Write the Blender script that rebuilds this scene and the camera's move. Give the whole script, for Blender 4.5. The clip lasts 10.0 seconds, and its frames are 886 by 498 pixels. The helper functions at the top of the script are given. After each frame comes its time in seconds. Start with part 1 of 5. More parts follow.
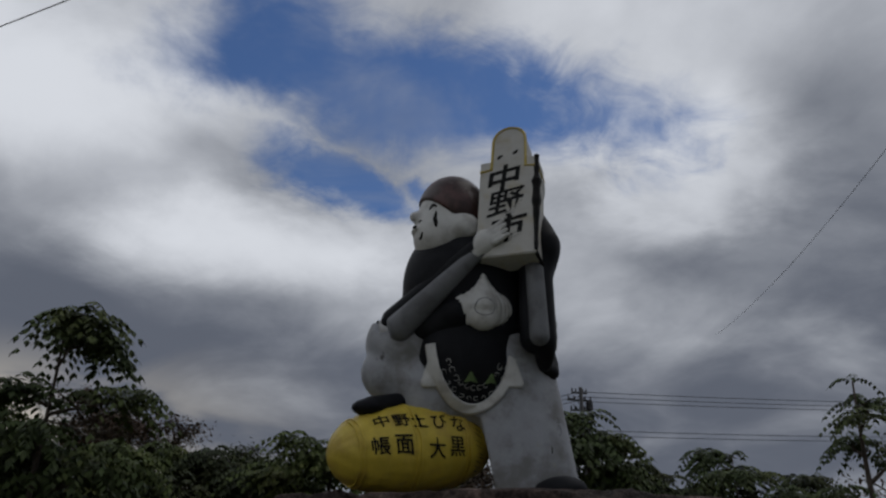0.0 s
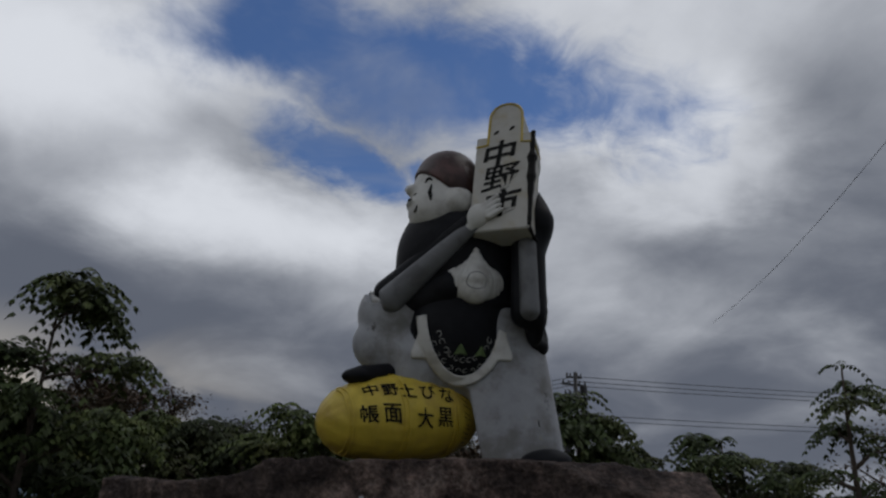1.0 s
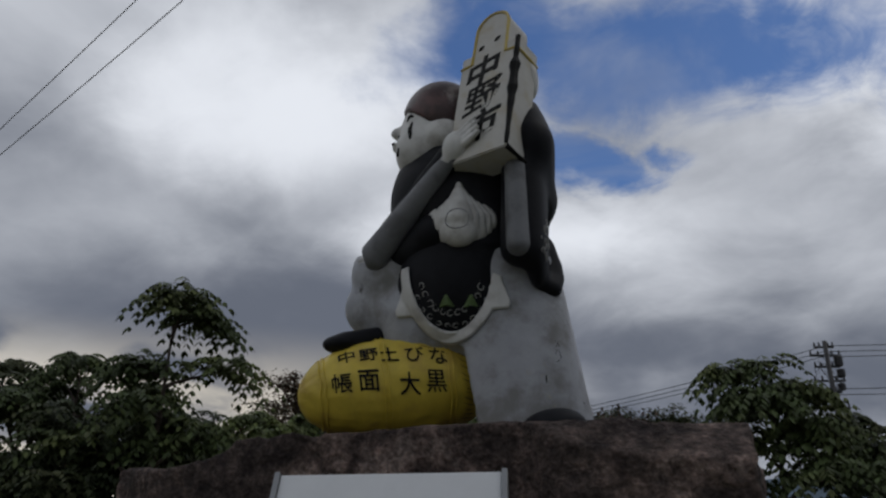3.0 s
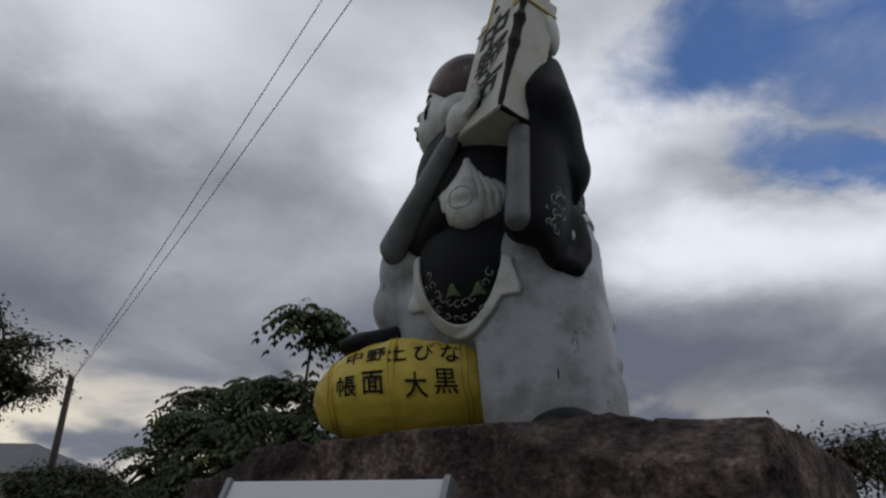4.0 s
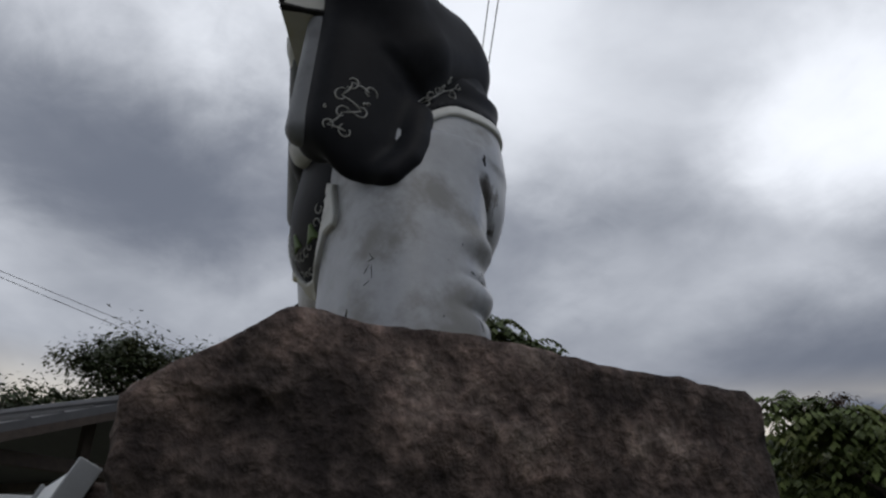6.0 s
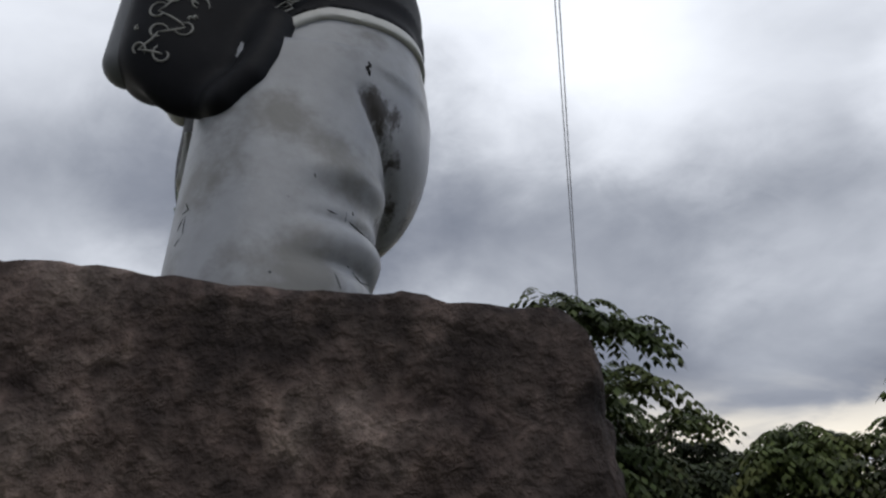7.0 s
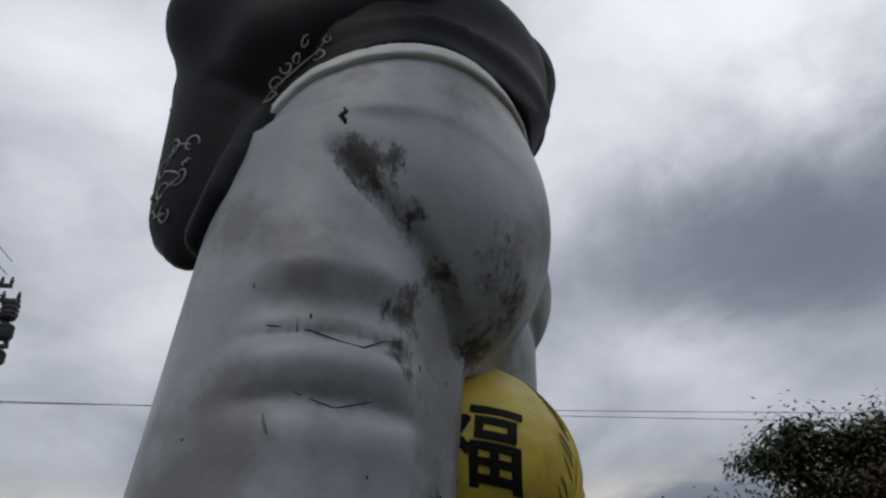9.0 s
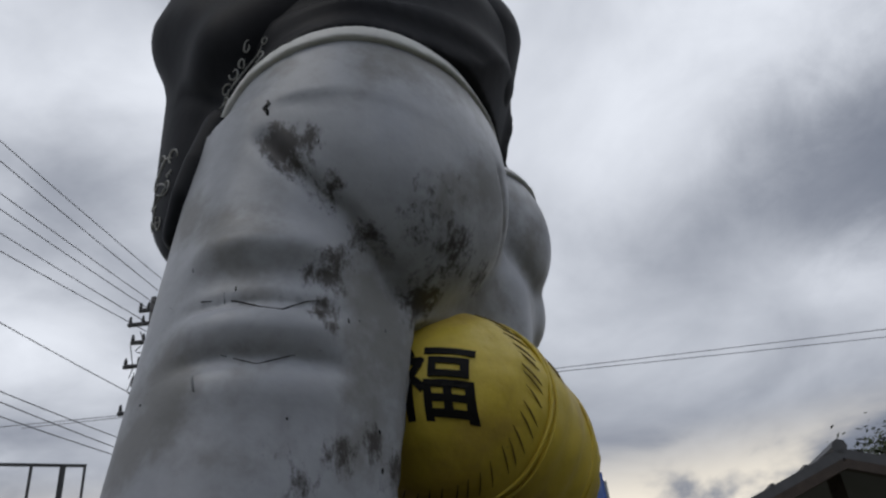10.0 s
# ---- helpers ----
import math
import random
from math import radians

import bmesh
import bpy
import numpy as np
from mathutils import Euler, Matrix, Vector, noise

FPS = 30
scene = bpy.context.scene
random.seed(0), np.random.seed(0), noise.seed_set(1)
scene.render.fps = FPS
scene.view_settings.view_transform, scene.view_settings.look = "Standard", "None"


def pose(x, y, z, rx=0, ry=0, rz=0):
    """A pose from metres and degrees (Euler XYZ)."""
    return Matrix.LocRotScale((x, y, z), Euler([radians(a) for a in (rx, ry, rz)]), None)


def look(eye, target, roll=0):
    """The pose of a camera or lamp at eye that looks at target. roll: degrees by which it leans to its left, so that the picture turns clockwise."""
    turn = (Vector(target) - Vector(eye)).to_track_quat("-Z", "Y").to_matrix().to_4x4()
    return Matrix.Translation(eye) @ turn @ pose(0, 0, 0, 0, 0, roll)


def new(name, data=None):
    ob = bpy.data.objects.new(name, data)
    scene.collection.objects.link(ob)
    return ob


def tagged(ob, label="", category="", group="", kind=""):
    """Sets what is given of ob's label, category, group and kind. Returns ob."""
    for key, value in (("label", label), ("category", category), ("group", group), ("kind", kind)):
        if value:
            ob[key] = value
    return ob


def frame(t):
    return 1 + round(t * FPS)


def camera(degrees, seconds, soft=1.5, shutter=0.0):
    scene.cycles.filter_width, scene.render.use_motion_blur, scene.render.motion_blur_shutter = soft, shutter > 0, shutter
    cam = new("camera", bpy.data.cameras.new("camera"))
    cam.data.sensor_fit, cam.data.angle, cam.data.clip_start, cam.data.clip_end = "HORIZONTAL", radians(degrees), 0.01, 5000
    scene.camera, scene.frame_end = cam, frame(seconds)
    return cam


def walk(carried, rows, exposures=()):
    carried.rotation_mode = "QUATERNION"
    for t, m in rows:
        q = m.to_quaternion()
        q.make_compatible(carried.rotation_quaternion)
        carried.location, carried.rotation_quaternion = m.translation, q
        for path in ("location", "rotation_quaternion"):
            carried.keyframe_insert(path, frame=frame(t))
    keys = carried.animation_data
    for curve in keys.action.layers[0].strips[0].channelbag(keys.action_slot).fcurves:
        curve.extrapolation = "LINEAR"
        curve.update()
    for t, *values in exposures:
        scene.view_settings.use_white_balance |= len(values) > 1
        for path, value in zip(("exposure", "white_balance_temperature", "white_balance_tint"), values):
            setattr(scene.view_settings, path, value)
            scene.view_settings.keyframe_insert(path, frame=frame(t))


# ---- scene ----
cam = camera(61.6, 10.0, soft=2.4)
PATH = [
    (0, (-0.005, 0.003, 1.544), (0.332, 1.834, 2.275), -0.5),
    (0.5, (-0.014, -0.025, 1.525), (0.296, 1.800, 2.282), 0.0),
    (1, (0.047, -0.007, 1.461), (0.386, 1.839, 2.150), 1.1),
    (1.5, (0.372, 0.039, 1.404), (0.559, 1.920, 2.058), -0.7),
    (2, (0.844, 0.142, 1.395), (0.832, 2.037, 2.037), 0.6),
    (2.5, (1.311, 0.454, 1.339), (1.206, 2.348, 1.974), 1.2),
    (3, (1.873, 0.820, 1.348), (1.561, 2.671, 2.039), -0.5),
    (3.2, (2.103, 0.930, 1.349), (1.569, 2.722, 2.061), 1.0),
    (4.3, (3.276, 2.175, 1.294), (2.279, 3.736, 2.049), 1.7),
    (4.5, (3.432, 2.411, 1.321), (2.343, 3.913, 2.068), 1.9),
    (5, (3.720, 3.094, 1.340), (2.499, 4.473, 2.121), 1.6),
    (5.5, (3.955, 3.623, 1.310), (2.589, 4.836, 2.125), 1.8),
    (6, (4.144, 4.294, 1.296), (2.544, 5.186, 2.099), 2.2),
    (6.2, (4.076, 4.557, 1.218), (2.475, 5.404, 2.066), 1.1),
    (7.3, (3.599, 5.703, 1.526), (1.836, 6.009, 2.418), -1.3),
    (7.5, (3.494, 5.831, 1.577), (1.776, 5.965, 2.594), -0.9),
    (8, (3.315, 6.026, 1.676), (1.622, 6.012, 2.740), -5.4),
    (8.5, (3.111, 6.331, 1.694), (1.527, 5.870, 2.826), -7.7),
    (9, (2.977, 6.576, 1.707), (1.427, 5.823, 2.722), -3.4),
    (9.5, (2.813, 6.780, 1.632), (1.334, 5.874, 2.627), -4.7),
    (10, (2.761, 7.078, 1.555), (1.402, 5.983, 2.530), -6.5),
]
EXPOSURES = [(0.0, -0.28), (1.5, -0.2), (2.5, -0.08), (4.5, 0.04), (5.5, 0.12), (6.2, 0.36), (7.3, 0.52), (8.5, 0.3), (9.5, 0.44), (10.0, 0.44)]
walk(cam, [(t, look(eye, target, roll)) for t, eye, target, roll in PATH], EXPOSURES)

# ------------------------------------------------------------------ world and light
SUN_AZ, SUN_EL = radians(95), radians(58)   # the sun stands behind cloud, high over the way side


def build_world():
    world = bpy.data.worlds.new("sky")
    scene.world = world
    world.use_nodes = True
    nt = world.node_tree
    nt.nodes.clear()
    N, L = nt.nodes.new, nt.links.new

    def math_(op, a, b=None, c=None):
        n = N("ShaderNodeMath")
        n.operation = op
        for i, v in enumerate((a, b, c)):
            if v is None:
                continue
            if isinstance(v, (int, float)):
                n.inputs[i].default_value = v
            else:
                L(v, n.inputs[i])
        return n.outputs[0]

    def smooth(v, lo, hi):
        n = N("ShaderNodeMapRange")
        n.interpolation_type = "SMOOTHSTEP"
        L(v, n.inputs[0])
        n.inputs[1].default_value, n.inputs[2].default_value = lo, hi
        return n.outputs[0]

    def mix(fac, a, b):
        n = N("ShaderNodeMix")
        n.data_type = "RGBA"
        for sock, v in ((n.inputs[0], fac), (n.inputs[6], a), (n.inputs[7], b)):
            if isinstance(v, (int, float)):
                sock.default_value = v
            elif isinstance(v, tuple):
                sock.default_value = (*v, 1)
            else:
                L(v, sock)
        return n.outputs[2]

    geo = N("ShaderNodeTexCoord")
    sep = N("ShaderNodeSeparateXYZ")
    L(geo.outputs["Generated"], sep.inputs[0])
    x, y, z = sep.outputs
    # the cloud deck as a plane overhead
    up = math_("ADD", math_("MAXIMUM", z, 0.0), 0.16)
    px, py = math_("DIVIDE", x, up), math_("DIVIDE", y, up)
    high = math_("ADD", math_("MAXIMUM", z, 0.0), 0.30)
    deck = N("ShaderNodeCombineXYZ")
    L(math_("DIVIDE", x, high), deck.inputs[0])
    L(math_("DIVIDE", y, high), deck.inputs[1])

    def cloud(scale, detail, rough, distort, offset):
        m = N("ShaderNodeMapping")
        L(deck.outputs[0], m.inputs[0])
        m.inputs["Location"].default_value = offset
        m.inputs["Scale"].default_value = (scale, scale, 1)
        n = N("ShaderNodeTexNoise")
        n.inputs["Scale"].default_value = 1.0
        n.inputs["Detail"].default_value = detail
        n.inputs["Roughness"].default_value = rough
        n.inputs["Distortion"].default_value = distort
        L(m.outputs[0], n.inputs[0])
        return n.outputs[0]

    big = cloud(0.9, 2.0, 0.45, 0.2, (3.1, 1.7, 0))
    mid = cloud(2.2, 7.0, 0.48, 0.4, (7.4, 2.2, 0))
    fine = cloud(9.0, 7.0, 0.6, 0.8, (1.4, 9.2, 0))
    # ragged outlines: the deck's places shifted about by two noises
    wx = math_("ADD", math_("MULTIPLY", math_("SUBTRACT", cloud(3.0, 6.0, 0.6, 0.4, (2.2, 5.1, 0)), 0.5), 0.40), math_("MULTIPLY", math_("SUBTRACT", fine, 0.5), 0.10))
    wy = math_("ADD", math_("MULTIPLY", math_("SUBTRACT", cloud(3.0, 6.0, 0.6, 0.4, (8.6, 0.4, 0)), 0.5), 0.40), math_("MULTIPLY", math_("SUBTRACT", mid, 0.5), 0.14))
    px, py = math_("ADD", px, wx), math_("ADD", py, wy)

    def blob(cx, cy, rx, ry, turn=0.0):
        c, s = math.cos(radians(turn)), math.sin(radians(turn))
        dx, dy = math_("SUBTRACT", px, cx), math_("SUBTRACT", py, cy)
        u = math_("DIVIDE", math_("ADD", math_("MULTIPLY", dx, c), math_("MULTIPLY", dy, s)), rx)
        v = math_("DIVIDE", math_("SUBTRACT", math_("MULTIPLY", dy, c), math_("MULTIPLY", dx, s)), ry)
        return math_("SQRT", math_("ADD", math_("MULTIPLY", u, u), math_("MULTIPLY", v, v)))

    # grey to white by the thickness of the deck
    tone = math_("ADD", math_("MULTIPLY", big, 0.55), math_("MULTIPLY", mid, 0.80))
    tone = math_("ADD", math_("ADD", tone, math_("MULTIPLY", fine, 0.08)), 0.11)
    west = math_("MULTIPLY", smooth(x, -0.15, -0.75), 0.50)
    tone = math_("ADD", tone, math_("MULTIPLY", west, math_("SUBTRACT", 0.84, tone)))
    for cx, cy, rx, ry, turn, amount in CLOUD_TONES:
        d = smooth(blob(cx, cy, rx, ry, turn), 1.0, 0.0)
        tone = math_("ADD", tone, math_("MULTIPLY", d, amount))
    tone = math_("SUBTRACT", tone, math_("MULTIPLY", smooth(z, 0.36, 0.10), 0.20))
    lit = smooth(tone, 0.52, 1.24)
    cloud_col = mix(lit, CLOUD_DARK, CLOUD_LIGHT)
    # the gap of blue
    edge = math_("ADD", math_("MULTIPLY", math_("SUBTRACT", mid, 0.5), 0.9), math_("MULTIPLY", math_("SUBTRACT", fine, 0.5), 0.8))
    hole = None
    for cx, cy, rx, ry, turn in SKY_GAPS:
        d = smooth(math_("ADD", blob(cx, cy, rx, ry, turn), edge), 1.20, 0.45)
        hole = d if hole is None else math_("MAXIMUM", hole, d)
    veil = smooth(cloud(3.2, 5.0, 0.6, 0.6, (4.4, 0.3, 0)), 0.78, 0.40)
    hole = math_("MULTIPLY", hole, math_("ADD", math_("MULTIPLY", veil, 0.45), 0.55))
    sky = N("ShaderNodeTexSky")
    sky.sky_type, sky.sun_disc = "NISHITA", False
    sky.sun_elevation, sky.sun_rotation = SUN_EL, SUN_AZ
    sky.air_density, sky.dust_density = 1.0, 0.6
    blue = N("ShaderNodeVectorMath")
    blue.operation = "MULTIPLY"
    L(sky.outputs[0], blue.inputs[0])
    blue.inputs[1].default_value = BLUE_GAIN
    # pale yellow light low at the horizon, under the edge of the deck
    glow = math_("MULTIPLY", math_("MULTIPLY", smooth(z, 0.25, 0.12), smooth(mid, 0.40, 0.56)), smooth(x, 0.1, -0.6))
    cloud_col = mix(math_("MULTIPLY", glow, 0.75), cloud_col, (0.95, 0.86, 0.70))
    col = mix(hole, cloud_col, blue.outputs[0])
    bg = N("ShaderNodeBackground")
    L(col, bg.inputs[0])
    bg.inputs[1].default_value = SKY_STRENGTH
    out = N("ShaderNodeOutputWorld")
    L(bg.outputs[0], out.inputs[0])


SKY_STRENGTH = 1.0
BLUE_GAIN = (0.056, 0.072, 0.098)
CLOUD_DARK, CLOUD_LIGHT = (0.130, 0.147, 0.188), (0.80, 0.832, 0.895)
# centre and size on the deck's plane, turn in degrees, amount
CLOUD_TONES = [
    (-0.12, 1.78, 0.60, 0.40, 0, 0.44),
    (0.76, 1.32, 0.42, 0.36, 30, 0.36),
    (-1.50, 0.60, 0.40, 0.35, 0, -0.04),
    (-1.45, -0.30, 0.45, 0.40, 0, -0.12),
    (-0.48, 1.22, 0.42, 0.40, 0, 0.24),
    (-0.62, 1.10, 0.45, 0.5, 0, 0.18),
    (0.50, 0.90, 0.5, 0.3, 0, 0.15),
    (-1.2, 2.05, 0.85, 0.75, 0, -0.25),
    (1.25, 1.70, 0.6, 0.6, 0, -0.22),
    (-0.4, 2.6, 1.2, 0.5, 0, -0.20),
    (-2.0, 1.1, 0.7, 0.5, 0, -0.16),
    # darkened overhead, mostly out of view, to cut the light on the statue
    (0.15, -0.1, 0.8, 0.8, 0, -0.28),
    (-0.78, 0.30, 0.55, 0.75, 0, 0.24),
    (-0.55, -0.80, 0.40, 0.5, 0, 0.12),
    (-1.50, 0.15, 0.55, 0.6, 0, -0.34),
    (-0.95, 0.75, 0.35, 0.4, 0, 0.12),
    (-1.45, 0.85, 0.45, 0.4, 0, -0.14),
    # unseen dark stretch of deck, added to lower the light further
    (1.4, -1.3, 1.7, 1.7, 0, -0.30),
]
SKY_GAPS = [(0.27, 1.19, 0.46, 0.21, -4), (0.07, 1.48, 0.22, 0.10, 30), (-0.10, 1.14, 0.26, 0.20, 0)]
build_world()

sun_data = bpy.data.lights.new("sun", "SUN")
sun_data.energy, sun_data.angle, sun_data.color = 0.35, radians(40), (1.0, 0.96, 0.9)
sun = new("sun", sun_data)
sun.matrix_world = look((0, 0, 0), (-math.sin(SUN_AZ) * math.cos(SUN_EL), -math.cos(SUN_AZ) * math.cos(SUN_EL), -math.sin(SUN_EL)))
sun.location = (4, -6, 14)


# ------------------------------------------------------------------ materials
def material(name, base, rough=0.6, metal=0.0, vary=0.25, scale=6.0, second=None, second_amount=0.0, second_scale=1.5, bump=0.1, bump_scale=40.0, random_tone=0.0, spec=0.5, transmission=0.0):
    """A painted, earthen or grown surface: grain and blotches at two scales, and relief."""
    m = bpy.data.materials.new(name)
    m.use_nodes = True
    nt = m.node_tree
    N, L = nt.nodes.new, nt.links.new
    b = nt.nodes["Principled BSDF"]
    tc = N("ShaderNodeTexCoord")
    fine, broad = N("ShaderNodeTexNoise"), N("ShaderNodeTexNoise")
    for n, s, d in ((fine, scale, 8.0), (broad, second_scale, 5.0)):
        n.inputs["Scale"].default_value, n.inputs["Detail"].default_value = s, d
        n.inputs["Roughness"].default_value = 0.62
        L(tc.outputs["Object"], n.inputs[0])
    ramp = N("ShaderNodeValToRGB")
    dark, light = [c * (1 - vary) for c in base], [min(1, c * (1 + vary)) for c in base]
    ramp.color_ramp.elements[0].position, ramp.color_ramp.elements[1].position = 0.3, 0.7
    ramp.color_ramp.elements[0].color, ramp.color_ramp.elements[1].color = (*dark, 1), (*light, 1)
    L(fine.outputs[0], ramp.inputs[0])
    col = ramp.outputs[0]
    if second:
        mask = N("ShaderNodeMapRange")
        mask.interpolation_type = "SMOOTHSTEP"
        mask.inputs[1].default_value, mask.inputs[2].default_value = 0.62 - second_amount * 0.4, 0.82 - second_amount * 0.4
        L(broad.outputs[0], mask.inputs[0])
        mx = N("ShaderNodeMix")
        mx.data_type = "RGBA"
        mx.inputs[7].default_value = (*second, 1)
        L(mask.outputs[0], mx.inputs[0])
        L(col, mx.inputs[6])
        col = mx.outputs[2]
    if random_tone:
        info, mr, hsv = N("ShaderNodeNewGeometry"), N("ShaderNodeMapRange"), N("ShaderNodeHueSaturation")
        mr.inputs[3].default_value, mr.inputs[4].default_value = 1 - random_tone, 1 + random_tone
        L(info.outputs["Random Per Island"], mr.inputs[0])
        L(mr.outputs[0], hsv.inputs["Value"])
        L(col, hsv.inputs["Color"])
        col = hsv.outputs[0]
    L(col, b.inputs["Base Color"])
    rr = N("ShaderNodeMapRange")
    rr.inputs[3].default_value, rr.inputs[4].default_value = max(0, rough - 0.12), min(1, rough + 0.12)
    L(broad.outputs[0], rr.inputs[0])
    L(rr.outputs[0], b.inputs["Roughness"])
    b.inputs["Metallic"].default_value = metal
    b.inputs["Specular IOR Level"].default_value = spec
    if bump:
        bn, bp = N("ShaderNodeTexNoise"), N("ShaderNodeBump")
        bn.inputs["Scale"].default_value, bn.inputs["Detail"].default_value = bump_scale, 6.0
        L(tc.outputs["Object"], bn.inputs[0])
        bp.inputs["Strength"].default_value, bp.inputs["Distance"].default_value = bump, 0.02
        L(bn.outputs[0], bp.inputs["Height"])
        L(bp.outputs[0], b.inputs["Normal"])
    return m


GREY = material("weathered grey paint", (0.345, 0.358, 0.385), 0.40, vary=0.10, scale=9, second=(0.20, 0.20, 0.195), second_amount=0.45, second_scale=3.0, bump=0.12, bump_scale=16)
WHITE = material("white paint", (0.60, 0.60, 0.575), 0.5, vary=0.08, scale=8, second=(0.42, 0.41, 0.385), second_amount=0.30, second_scale=5.0, bump=0.08)
BLACK = material("black paint", (0.0085, 0.009, 0.0115), 0.55, vary=0.25, scale=8, second=(0.017, 0.018, 0.021), second_amount=0.4, second_scale=2.5, bump=0.08, bump_scale=14, spec=0.13)
LINING = material("grey lining paint", (0.155, 0.162, 0.172), 0.5, vary=0.1, scale=8, second=(0.10, 0.103, 0.108), second_amount=0.4, second_scale=4, bump=0.06)
HAIR = material("dark brown paint", (0.042, 0.020, 0.017), 0.38, vary=0.3, scale=7, second=(0.10, 0.045, 0.04), second_amount=0.35, second_scale=6, bump=0.08)
YELLOW = material("yellow paint", (0.62, 0.47, 0.055), 0.5, vary=0.10, scale=10, second=(0.50, 0.35, 0.06), second_amount=0.35, second_scale=4, bump=0.18, bump_scale=26)
INK = material("black lettering paint", (0.008, 0.0075, 0.007), 0.6, vary=0.3, bump=0.05, spec=0.15)
GREEN = material("dull green paint", (0.10, 0.16, 0.05), 0.5, vary=0.2, bump=0.05)
PALE = material("pale line paint", (0.30, 0.30, 0.28), 0.5, vary=0.2, bump=0.05)
BOARD = material("cream white paint", (0.50, 0.49, 0.45), 0.5, vary=0.07, scale=9, second=(0.45, 0.41, 0.31), second_amount=0.32, second_scale=5, bump=0.06)
OCHRE = material("ochre yellow paint", (0.50, 0.38, 0.08), 0.5, vary=0.15, bump=0.05)
def rock_material():
    """Dark volcanic rock: brown crust, paler worn patches, pits and fine grain."""
    m = bpy.data.materials.new("brown rock")
    m.use_nodes = True
    nt = m.node_tree
    N, L = nt.nodes.new, nt.links.new
    b = nt.nodes["Principled BSDF"]
    tc = N("ShaderNodeTexCoord")

    def tex(scale, detail, rough, distort=0.0):
        n = N("ShaderNodeTexNoise")
        n.inputs["Scale"].default_value, n.inputs["Detail"].default_value = scale, detail
        n.inputs["Roughness"].default_value, n.inputs["Distortion"].default_value = rough, distort
        L(tc.outputs["Object"], n.inputs[0])
        return n.outputs[0]

    def ramp(v, *stops):
        n = N("ShaderNodeValToRGB")
        e = n.color_ramp.elements
        while len(e) < len(stops):
            e.new(0.5)
        for k, (at, c) in enumerate(stops):
            e[k].position, e[k].color = at, (*c, 1)
        L(v, n.inputs[0])
        return n.outputs[0]

    def mix(kind, fac, a, c):
        n = N("ShaderNodeMix")
        n.data_type, n.blend_type = "RGBA", kind
        n.inputs[0].default_value = fac
        L(a, n.inputs[6])
        L(c, n.inputs[7])
        return n.outputs[2]

    patches = tex(2.6, 8, 0.66, 0.1)
    grain = tex(30, 6, 0.62)
    lumps = tex(8.5, 7, 0.60, 0.12)
    pits = N("ShaderNodeTexVoronoi")
    pits.inputs["Scale"].default_value = 34
    L(tc.outputs["Object"], pits.inputs["Vector"])
    col = ramp(patches, (0.34, (0.048, 0.039, 0.038)), (0.48, (0.085, 0.069, 0.063)), (0.56, (0.142, 0.110, 0.098)), (0.66, (0.27, 0.225, 0.20)))
    col = mix("MULTIPLY", 0.85, col, ramp(lumps, (0.36, (0.35, 0.33, 0.34)), (0.52, (1.0, 0.97, 0.95)), (0.66, (1.75, 1.65, 1.6))))
    col = mix("MULTIPLY", 0.75, col, ramp(grain, (0.36, (0.42, 0.40, 0.40)), (0.55, (1.05, 1.0, 0.98)), (0.70, (1.9, 1.8, 1.75))))
    L(col, b.inputs["Base Color"])
    b.inputs["Roughness"].default_value = 0.88
    b.inputs["Specular IOR Level"].default_value = 0.25
    height = N("ShaderNodeMath")
    height.operation = "MULTIPLY_ADD"
    L(grain, height.inputs[0])
    height.inputs[1].default_value = 0.35
    L(lumps, height.inputs[2])
    pit = N("ShaderNodeMath")
    pit.operation = "MULTIPLY_ADD"
    L(pits.outputs["Distance"], pit.inputs[0])
    pit.inputs[1].default_value = 0.18
    L(height.outputs[0], pit.inputs[2])
    bp = N("ShaderNodeBump")
    bp.inputs["Strength"].default_value, bp.inputs["Distance"].default_value = 0.9, 0.07
    L(pit.outputs[0], bp.inputs["Height"])
    L(bp.outputs[0], b.inputs["Normal"])
    return m


ROCK = rock_material()
PANEL = material("white sign panel", (0.72, 0.74, 0.76), 0.35, vary=0.03, bump=0.02)
STEEL = material("galvanised steel", (0.30, 0.31, 0.32), 0.5, metal=0.6, vary=0.15, bump=0.05)
CONCRETE = material("grey concrete pole", (0.26, 0.25, 0.24), 0.8, vary=0.15, bump=0.15)
DARKMETAL = material("dark metal", (0.04, 0.04, 0.042), 0.5, metal=0.3, vary=0.2, bump=0.05)
CABLE = material("black cable", (0.03, 0.03, 0.032), 0.6, vary=0.1, bump=0.0)
BARK = material("bark", (0.075, 0.058, 0.045), 0.9, vary=0.35, scale=14, bump=0.5, bump_scale=30)
GRASS = material("grass and gravel", (0.085, 0.10, 0.045), 0.9, vary=0.4, scale=2.0, second=(0.20, 0.18, 0.15), second_amount=0.5, second_scale=0.35, bump=0.5, bump_scale=9)
ROOFING = material("dark roofing", (0.075, 0.075, 0.08), 0.55, vary=0.2, scale=6, bump=0.1)
STRAWCUT = material("shadowed straw", (0.17, 0.115, 0.02), 0.7, vary=0.25, bump=0.05)
TIMBER = material("dark timber", (0.05, 0.036, 0.028), 0.75, vary=0.3, scale=12, bump=0.2)
PLASTER = material("pale plaster", (0.55, 0.55, 0.53), 0.8, vary=0.08, bump=0.1)
# distance haze is put into the hills' blue-grey colour
HILL = material("far wooded hill in haze tint", (0.10, 0.14, 0.18), 0.95, vary=0.25, scale=0.02, bump=0.0)


